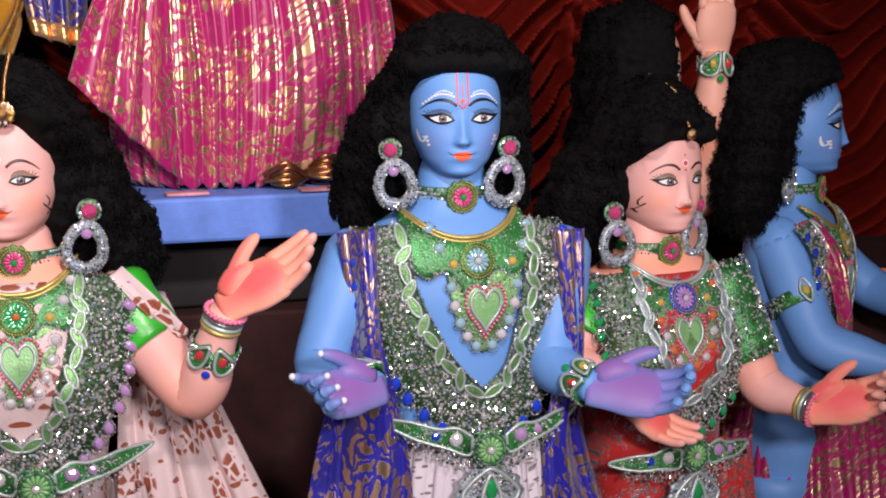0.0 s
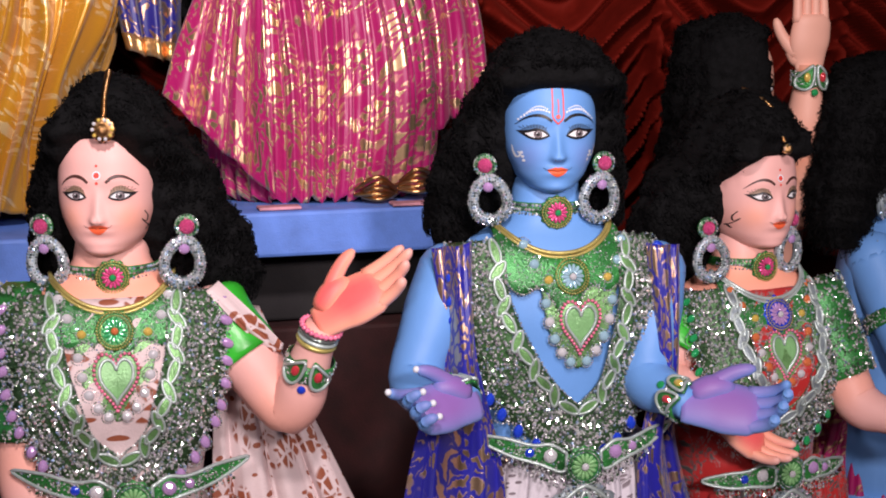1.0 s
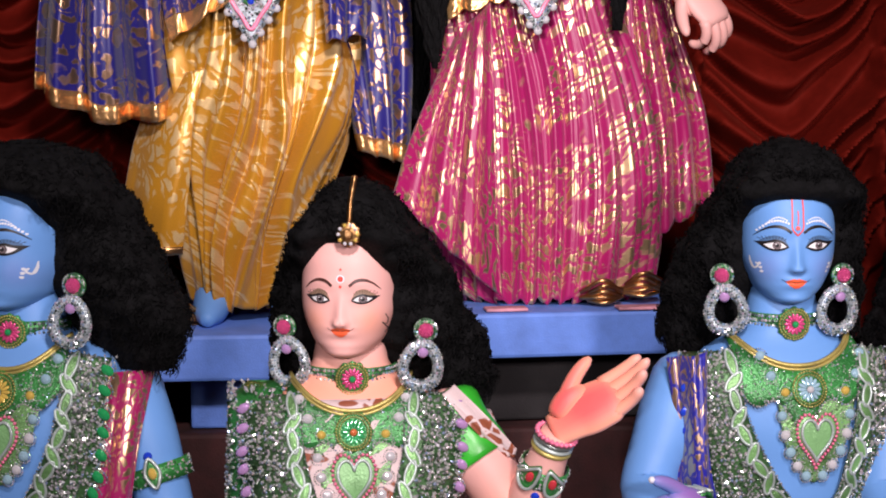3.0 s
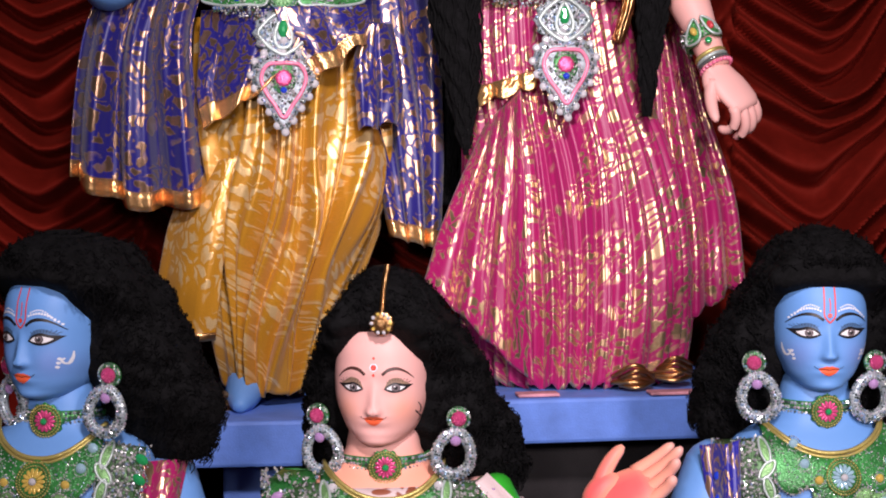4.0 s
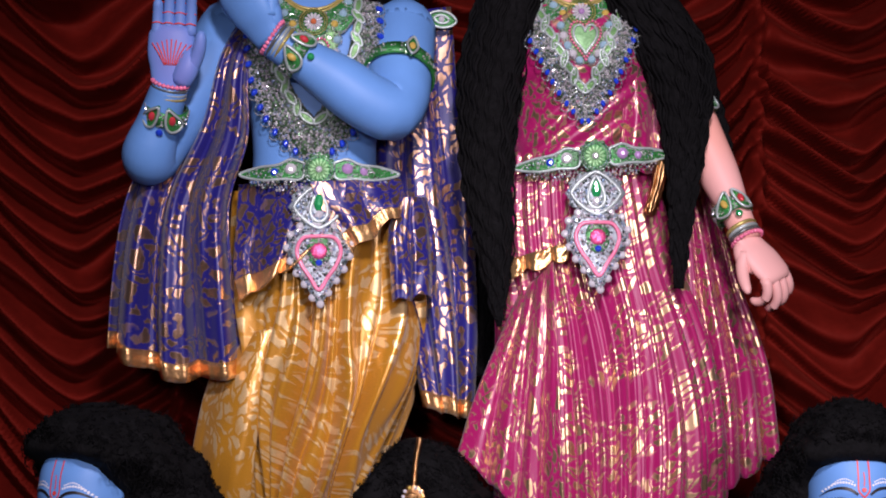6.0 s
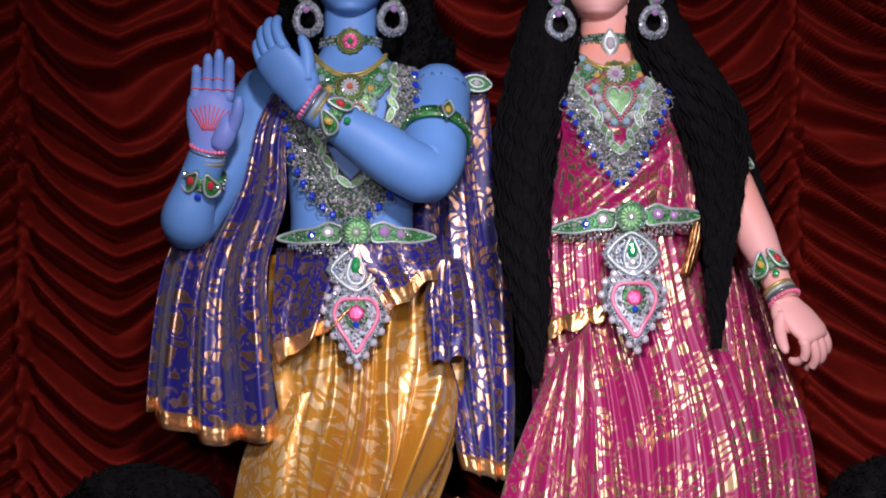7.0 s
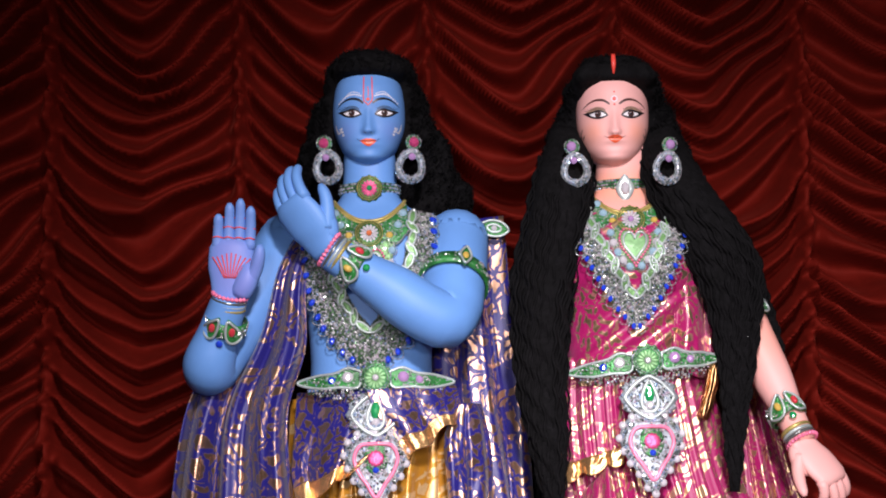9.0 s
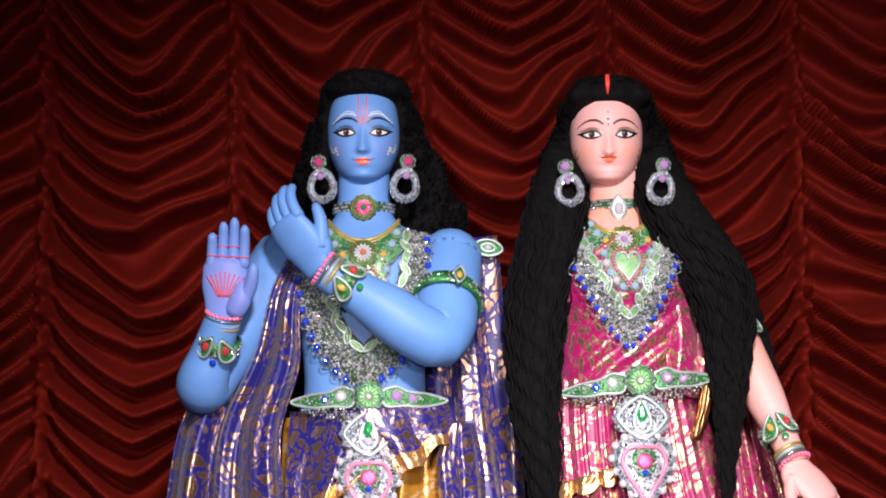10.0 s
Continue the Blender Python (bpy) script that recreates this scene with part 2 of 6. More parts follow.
# ---- mesh building ----
def herm(pts, x):
    """Smooth curve through (x, value) pairs; values may be vectors."""
    xs = np.array([p[0] for p in pts], float)
    ys = np.array([p[1] for p in pts], float)
    if ys.ndim == 1:
        ys = ys[:, None]
    d = np.gradient(ys, xs, axis=0) if len(xs) > 2 else np.repeat((ys[1:] - ys[:1]) / (xs[1] - xs[0]), 2, 0)
    shape = np.shape(x)
    x = np.clip(np.ravel(np.asarray(x, float)), xs[0], xs[-1])
    k = np.clip(np.searchsorted(xs, x, side="right") - 1, 0, len(xs) - 2)
    h = (xs[k + 1] - xs[k])[:, None]
    s = ((x - xs[k]) / (xs[k + 1] - xs[k]))[:, None]
    out = (1 + 2 * s) * (1 - s) ** 2 * ys[k] + s * (1 - s) ** 2 * h * d[k] + s * s * (3 - 2 * s) * ys[k + 1] + s * s * (s - 1) * h * d[k + 1]
    if out.shape[1] > 1:
        return out
    return out[:, 0].reshape(shape) if len(shape) > 1 else out[:, 0]


def spline(points, n):
    """n points on a smooth line through the given ones."""
    p = np.array(points, float)
    t = np.r_[0, np.cumsum(np.linalg.norm(np.diff(p, axis=0), axis=1) + 1e-9)]
    return herm(list(zip(t, p)), np.linspace(0, t[-1], n))


BEAD_FACES = np.array(((0, 1, 4), (1, 2, 4), (2, 3, 4), (3, 0, 4), (1, 0, 5), (2, 1, 5), (3, 2, 5), (0, 3, 5)))

_rng = np.random.default_rng(77)
BEAD_TURNS = [np.array(((1, 0, 0), (0, 0, 1), (-1, 0, 0), (0, 0, -1), (0.2, -0.8, 0.1), (0, 0.6, 0))) @ np.array(Euler((_rng.normal() * 0.35, _rng.uniform(0, 6.28), _rng.normal() * 0.35)).to_matrix()).T for _ in range(400)]


class Build:
    """Gathers one mesh: grids, tubes, beads."""

    def __init__(self):
        self.v, self.f, self.m, self.t, self.uv, self.n = [], [], [], [], [], 0

    def put(self, verts, faces, mat=0, tint=0.0, uv=None):
        """faces: arrays of corner numbers, each array with one corner count."""
        verts = np.asarray(verts, float).reshape(-1, 3)
        k = len(verts)
        self.v.append(verts)
        self.t.append(np.broadcast_to(np.asarray(tint, float).ravel(), (k,)) if np.size(tint) in (1, k) else np.zeros(k))
        self.uv.append(np.zeros((k, 2)) if uv is None else np.asarray(uv, float).reshape(-1, 2))
        for f in faces:
            f = np.asarray(f) + self.n
            self.f.append(f)
            self.m.append(np.full(len(f), mat))
        self.n += k

    def grid(self, P, mat=0, closed=False, tint=0.0, uv=None, cap=False):
        """P: rows x columns x 3. closed joins the last column to the first."""
        P = np.asarray(P, float)
        r, c = P.shape[:2]
        i, j = np.meshgrid(np.arange(r - 1), np.arange(c if closed else c - 1), indexing="ij")
        p, q = (i * c + j).ravel(), (i * c + (j + 1) % c).ravel()
        F = [np.stack([p, q, q + c, p + c], -1)]
        if cap:
            F.append(np.arange(c)[None, ::-1])
            F.append(((r - 1) * c + np.arange(c))[None])
        self.put(P, F, mat, tint, uv)

    def tube(self, pts, radii, n=10, mat=0, tint=0.0, flat=1.0, up=None, cap=True):
        pts = np.asarray(pts, float)
        radii = np.broadcast_to(np.asarray(radii, float), (len(pts),))
        d = np.gradient(pts, axis=0)
        d /= np.linalg.norm(d, axis=1)[:, None] + 1e-12
        ref = np.array(up if up is not None else ((0, 0, 1) if abs(d[0][2]) < 0.8 else (0, 1, 0)), float)
        rows = []
        a = np.linspace(0, 2 * np.pi, n, endpoint=False)
        for p, t, r in zip(pts, d, radii):
            s = np.cross(t, ref)
            s /= np.linalg.norm(s) + 1e-12
            w = np.cross(s, t)
            if up is None:
                ref = w
            rows.append(p + r * (np.cos(a)[:, None] * s + flat * np.sin(a)[:, None] * w))
        tn = tint if np.size(tint) == 1 else np.repeat(tint, n)
        self.grid(np.array(rows), mat, True, tn, None, cap)

    def ball(self, c, r, n=10, m=7, mat=0, tint=0.0):
        r = np.broadcast_to(np.asarray(r, float), (3,))
        th = np.linspace(0.02, np.pi - 0.02, m)
        a = np.linspace(0, 2 * np.pi, n, endpoint=False)
        P = np.stack([np.sin(th)[:, None] * np.cos(a), np.sin(th)[:, None] * np.sin(a), np.cos(th)[:, None] * np.ones(n)], -1)
        self.grid(P * r + np.asarray(c, float), mat, True, tint, None, True)

    def bead(self, c, r, mat=0, turn=0.0):
        """A small eight-faced stone."""
        c = np.asarray(c, float)
        self.put(c + r * BEAD_TURNS[(self.n * 7 + int(turn * 31)) % 400], [BEAD_FACES], mat)

    def mesh(self, name, mats, smooth=True):
        me = bpy.data.meshes.new(name)
        V = np.concatenate(self.v)
        loops = np.concatenate([f.ravel() for f in self.f])
        sizes = np.concatenate([np.full(len(f), f.shape[1]) for f in self.f])
        me.vertices.add(len(V))
        me.vertices.foreach_set("co", V.ravel())
        me.loops.add(len(loops))
        me.loops.foreach_set("vertex_index", loops)
        me.polygons.add(len(sizes))
        me.polygons.foreach_set("loop_start", np.r_[0, np.cumsum(sizes)[:-1]])
        me.update(calc_edges=True)
        for m in mats:
            me.materials.append(m)
        me.polygons.foreach_set("material_index", np.concatenate(self.m))
        me.polygons.foreach_set("use_smooth", np.full(len(sizes), smooth))
        at = me.attributes.new("tint", "FLOAT", "POINT")
        at.data.foreach_set("value", np.concatenate(self.t))
        uv = me.uv_layers.new(name="cloth")
        li = np.empty(len(me.loops), int)
        me.loops.foreach_get("vertex_index", li)
        uv.data.foreach_set("uv", np.concatenate(self.uv)[li].ravel())
        me.update()
        return me


BEADED = {"bead_string", "stone_setting", "bead_rim", "bead_border", "crystal_crust", "bead_fringe", "petal_ring", "sequin_crust"}


def part(name, b, mats, parent, label="", smooth=True):
    ob = new(name, b.mesh(name, mats if isinstance(mats, list) else [mats], smooth))
    if parent is not None:
        ob.parent = parent
    return tagged(ob, label, kind="stuff" if name in BEADED else "")


def thing(name, m, label, category, group="", kind=""):
    ob = new(name)
    ob.matrix_world = m
    ob.empty_display_size = 0.05
    return tagged(ob, label, category, group, kind)


def whole(name, b, mats, m, label, category, group="", kind="", smooth=True):
    ob = part(name, b, mats, None, "", smooth)
    ob.matrix_world = m
    return tagged(ob, label, category, group, kind)


def thick(ob, depth=0.003):
    md = ob.modifiers.new("thickness", "SOLIDIFY")
    md.thickness, md.offset = depth, 0
    return ob


# ---- heads ----
W_Z = [(-0.112, 0.014), (-0.104, 0.034), (-0.088, 0.054), (-0.06, 0.0705), (-0.03, 0.0805), (0.0, 0.083), (0.04, 0.081), (0.075, 0.073), (0.105, 0.053), (0.13, 0.01)]
D_Z = [(-0.112, 0.045), (-0.104, 0.071), (-0.088, 0.082), (-0.06, 0.088), (-0.02, 0.090), (0.03, 0.090), (0.07, 0.082), (0.105, 0.058), (0.13, 0.01)]


def bumps(x, z, male):
    g = lambda u, s: np.exp(-0.5 * (u / s) ** 2)
    mz = 0.005 if male else 0.015
    ridge = np.clip((0.016 - z) / 0.056, 0, 1) * np.clip((z + 0.054) / 0.010, 0, 1)
    nose = ridge ** 1.2 * (0.0165 if male else 0.0135) * g(x, 0.0052 + 0.003 * ridge) + 0.005 * g(np.abs(x) - 0.0085, 0.0038) * g(z + 0.042, 0.0045)
    z = z - mz
    zz = z + mz
    eyes = -0.004 * g(np.abs(x) - 0.036, 0.018) * g(zz - 0.002, 0.014) + 0.004 * g(np.abs(x) - 0.036, 0.013) * g(zz, 0.008)
    brow = 0.002 * g(np.abs(x) - 0.03, 0.02) * g(zz - 0.024, 0.008)
    lips = 0.004 * g(x, 0.017) * (g(z + 0.066, 0.0045) + g(z + 0.076, 0.005)) - 0.002 * g(z + 0.071, 0.0015) * g(x, 0.014)
    chin = 0.005 * g(x, 0.022) * g(zz + 0.096, 0.012) - 0.002 * g(z + 0.088, 0.005) * g(x, 0.02)
    cheek = 0.004 * g(np.abs(x) - 0.044, 0.02) * g(zz + 0.04, 0.022)
    return nose + eyes + brow + lips + chin + cheek


def face_y(x, z, male=False):
    """How far the face stands at (x, z) of the head: y, with the front towards -y."""
    w, d = herm(W_Z, z), herm(D_Z, z)
    u = np.clip(np.abs(x) / w, 0, 0.999)
    return -d * (1 - u ** 2.3) ** (1 / 2.3) - bumps(x, z, male) * (1 - u ** 4)


def head(b, H, male, up_mark, eye_size=1.0):
    """Adds a painted head to the mesh b; H takes it from the head's own place (eyes at 0) to the statue's."""
    M = np.array(H)

    def lay(P):
        P = np.asarray(P, float)
        return P @ M[:3, :3].T + M[:3, 3]

    zs = np.r_[-0.1119, -0.109, np.linspace(-0.105, 0.1, 76), np.linspace(0.105, 0.1295, 6)]
    s = np.linspace(-1, 1, 79)
    s = np.sign(s) * np.abs(s) ** 1.25
    rows, tints = [], []
    for z in zs:
        w, d = herm(W_Z, z)[0], herm(D_Z, z)[0]
        x = np.sin(s * np.pi / 2) * w * 0.999
        y = face_y(x, np.full_like(x, z), male)
        a = np.linspace(np.pi / 2, -np.pi / 2, 26)[1:-1]
        bx, by = np.sin(a) * w, np.cos(a) * d * 1.0
        row = np.concatenate([np.stack([x, y, np.full_like(x, z)], -1), np.stack([bx, by, np.full_like(bx, z)], -1)])
        rows.append(row)
        rouge = (0.16 if male else 0.34) * np.exp(-0.5 * ((np.abs(row[:, 0]) - 0.05) / 0.016) ** 2 - 0.5 * ((z + 0.04) / 0.018) ** 2)
        tints.append(rouge * (row[:, 1] < 0))
    b.grid(lay(np.array(rows)), 0, True, np.array(tints), None, True)

    def on(x, z, h):
        x, z = np.asarray(x, float), np.asarray(z, float)
        return lay(np.stack([x, face_y(x, z, male) - h, z], -1))

    def band(top, bot, mat, h, n=22, m=5):
        u = np.linspace(0, 1, n)
        T, B = spline([(x, z, 0) for x, z in top], n), spline([(x, z, 0) for x, z in bot], n)
        k = np.linspace(0, 1, m)[:, None, None]
        G = T[None] * (1 - k) + B[None] * k
        b.grid(on(G[..., 0], G[..., 1], h), mat)

    def stroke(path, width, mat, h, n=24):
        p = spline([(x, z, 0) for x, z in path], n)[:, :2]
        d = np.gradient(p, axis=0)
        d /= np.linalg.norm(d, axis=1)[:, None] + 1e-9
        q = np.stack([-d[:, 1], d[:, 0]], -1) * (herm(width, np.linspace(0, 1, n)) if isinstance(width, list) else np.full(n, width))[:, None] / 2
        G = np.stack([p + q, p, p - q])
        b.grid(on(G[..., 0], G[..., 1], h), mat)

    def dot(x, z, r, mat, h, squash=1.0):
        a = np.linspace(0, 2 * np.pi, 15)[:-1]
        k = np.linspace(0.02, 1, 4)[:, None]
        b.grid(on(x + k * r * np.cos(a), z + k * r * squash * np.sin(a), h), mat, True)

    for sx in (-1, 1):
        f = lambda pts: [(sx * (0.038 + (x * 1.06 - 0.038) * eye_size), z * (0.95 * eye_size if abs(z) < 0.0125 else 1.04)) for x, z in pts]
        # eye shadow, lined almond, white, iris, pupil, glint, lashes, brow
        band(f([(0.014, -0.001), (0.024, 0.013), (0.038, 0.016), (0.053, 0.011), (0.064, 0.003)]), f([(0.014, -0.001), (0.03, 0.002), (0.045, 0.002), (0.064, 0.003)]), 6, 0.0007)
        band(f([(0.013, -0.004), (0.022, 0.006), (0.034, 0.0105), (0.048, 0.007), (0.066, 0.005)]), f([(0.013, -0.004), (0.022, -0.009), (0.034, -0.0115), (0.046, -0.009), (0.066, 0.005)]), 2, 0.0011)
        band(f([(0.0175, -0.003), (0.025, 0.003), (0.034, 0.0055), (0.044, 0.0032), (0.053, 0.0005)]), f([(0.0175, -0.003), (0.025, -0.0055), (0.034, -0.0072), (0.044, -0.0056), (0.053, 0.0005)]), 1, 0.0016)
        ix = sx * 0.037 + up_mark
        dot(ix, -0.0006, 0.0072, 2, 0.0019)
        dot(ix, -0.0006, 0.0064, 3, 0.0022)
        dot(ix, -0.0006, 0.0034, 2, 0.0025)
        dot(ix - 0.0018, 0.0018, 0.0011, 1, 0.0028)
        for k in range(9):
            x0 = 0.022 + k * 0.0042
            z0 = 0.0075 + 0.004 * math.sin((k + 1) / 10 * math.pi)
            stroke(f([(x0, z0), (x0 + (k - 3) * 0.0006, z0 + 0.0018), (x0 + (k - 3) * 0.0013, z0 + 0.0036)]), 0.0008, 2, 0.0014, 4)
        stroke(f([(0.010, 0.021), (0.022, 0.029), (0.038, 0.031), (0.054, 0.025), (0.067, 0.014)]), [(0, 0.0045), (0.3, 0.0055), (0.7, 0.003), (1, 0.0008)], 2 if male else 5, 0.0012)
        # nostril and the painted scroll at the ear
        dot(sx * 0.0062, -0.0465, 0.0015, 2 if male else 6, 0.0006, 0.5)
    # mouth
    mz = 0.005 if male else 0.015
    mouth = lambda pts: [(x * (0.78 if male else 0.72), z + mz) for x, z in pts]
    band(mouth([(-0.025, -0.0685), (-0.013, -0.0655), (-0.005, -0.0638), (0, -0.0648), (0.005, -0.0638), (0.013, -0.0655), (0.025, -0.0685)]), mouth([(-0.025, -0.0685), (-0.012, -0.0775), (0, -0.0815), (0.012, -0.0775), (0.025, -0.0685)]), 4, 0.0009, 30, 6)
    stroke(mouth([(-0.033, -0.0645), (-0.024, -0.0688), (-0.01, -0.0692), (0, -0.0706), (0.01, -0.0692), (0.024, -0.0688), (0.033, -0.0645)]), [(0, 0.0006), (0.5, 0.0013), (1, 0.0006)], 2 if male else 5, 0.0013, 30)
    if male:
        for sx in (-1, 1):
            stroke([(sx * 0.009, 0.084), (sx * 0.0095, 0.05), (sx * 0.008, 0.026), (0, 0.017)], 0.0026, 7, 0.0012)
            for k in range(12):
                u = k / 11
                dot(sx * (0.016 + 0.05 * u), 0.038 + 0.007 * math.sin(u * 3.1) - 0.014 * u * u, 0.0021 - 0.0005 * abs(u - 0.4), 8, 0.0009 + 0.0002 * (k % 2))
                dot(sx * (0.019 + 0.038 * u), 0.0435 + 0.007 * math.sin(u * 3.1) - 0.013 * u * u, 0.0014, 8, 0.0009)
        stroke([(0, 0.06), (0.001, 0.045), (0, 0.036)], 0.002, 7, 0.0012)
        dot(0, 0.03, 0.004, 7, 0.0016)
        for sx in (-1, 1):
            stroke([(sx * 0.0745, -0.022), (sx * 0.072, -0.034), (sx * 0.0665, -0.043), (sx * 0.0625, -0.038), (sx * 0.066, -0.033)], [(0, 0.001), (0.5, 0.0032), (1, 0.0024)], 8, 0.0009)
            for k in range(3):
                dot(sx * (0.061 - 0.002 * k), -0.034 - 0.007 * k, 0.0026, 8, 0.0011)
    else:
        dot(0, 0.034, 0.0072, 8, 0.0008)
        dot(0, 0.034, 0.005, 7, 0.0012)
        dot(0, 0.021, 0.0025, 7, 0.0012)
        dot(0.0, 0.05, 0.0022, 7, 0.0012)
        for sx in (-1, 1):
            stroke([(sx * 0.071, -0.03), (sx * 0.0735, -0.04), (sx * 0.070, -0.05), (sx * 0.0665, -0.044), (sx * 0.070, -0.06), (sx * 0.066, -0.066)], 0.0012, 2, 0.0008)


# ---- bodies ----
TORSO = [(-0.80, (0.145, 0.105, 0.0)), (-0.70, (0.148, 0.108, 0.0)), (-0.56, (0.136, 0.098, 0.0)), (-0.44, (0.150, 0.102, 0.0)), (-0.34, (0.168, 0.108, 0.0)), (-0.275, (0.170, 0.096, 0.004)),
         (-0.235, (0.140, 0.078, 0.008)), (-0.21, (0.092, 0.066, 0.012)), (-0.19, (0.071, 0.062, 0.014)), (-0.16, (0.063, 0.058, 0.016)), (-0.11, (0.060, 0.056, 0.018)), (-0.06, (0.058, 0.056, 0.02))]


def chest_y(x, z, grow=0.0, bust=0.0, T=TORSO):
    """Front of the torso at (x, z), z from the eyes down."""
    x, z = np.broadcast_arrays(np.asarray(x, float), np.asarray(z, float))
    q = herm(T, z.ravel()).reshape(*z.shape, 3)
    u = np.clip(np.abs(x) / (q[..., 0] + grow), 0, 0.995)
    b = bust * np.exp(-0.5 * ((np.abs(x) - 0.07) / 0.045) ** 2 - 0.5 * ((z + 0.36) / 0.05) ** 2)
    return q[..., 2] - (q[..., 1] + grow) * (1 - u ** 2.4) ** (1 / 2.4) - b


def raised(rise):
    """The torso's levels with the shoulders lifted by rise."""
    out, last = [], -9.0
    for z, v in TORSO:
        q = max(z + rise * min(max((z + 0.55) / 0.3, 0), 1) * (1 if z < -0.12 else 0), last + 0.012)
        out.append((q, v))
        last = q
    return out


def torso(b, z0, bust, T, glow=0.0):
    zs = np.linspace(-0.80, -0.06, 60)
    a = np.linspace(-np.pi, np.pi, 60, endpoint=False)
    rows = []
    for z in zs:
        rx, ry, cy = herm(T, z)[0]
        x = np.sign(np.sin(a)) * np.abs(np.sin(a)) ** 0.85 * rx * 0.998
        front = np.cos(a) > 0
        y = np.where(front, chest_y(x, np.full_like(x, z), 0, bust, T), cy + ry * np.sqrt(np.clip(1 - (np.abs(x) / rx) ** 2.4, 0, 1)))
        rows.append(np.stack([x, y, np.full_like(x, z + z0)], -1))
    Z = np.array(rows)[..., 2]
    b.grid(np.array(rows), 0, True, glow * np.exp(-((Z + 0.165) / 0.045) ** 2), None, True)


def arm(b, sh, el, wr, k=1.0, mat=0, glow=0.0):
    """Upper arm and forearm as one bent tube."""
    sh, el, wr = (np.array(p, float) for p in (sh, el, wr))
    mid1, mid2 = sh * 0.5 + el * 0.5, el * 0.5 + wr * 0.5
    e1, e2 = el + (sh - el) * 0.16, el + (wr - el) * 0.16
    # the elbow is rounded off
    e0 = (e1 + e2) / 2 * 0.5 + el * 0.5
    line = spline([sh, mid1, e1, e0, e2, mid2, wr], 40)
    t = np.linspace(0, 1, 40)
    r = herm([(0, 0.056), (0.2, 0.057), (0.45, 0.049), (0.55, 0.048), (0.68, 0.046), (0.85, 0.035), (1, 0.029)], t) * k
    b.ball(sh, 0.057 * k, 16, 10, mat)
    b.tube(line, r, 22, mat, glow * (np.exp(-((t - 0.5) / 0.16) ** 2) + 0.8 * np.exp(-((t - 0.97) / 0.06) ** 2)))


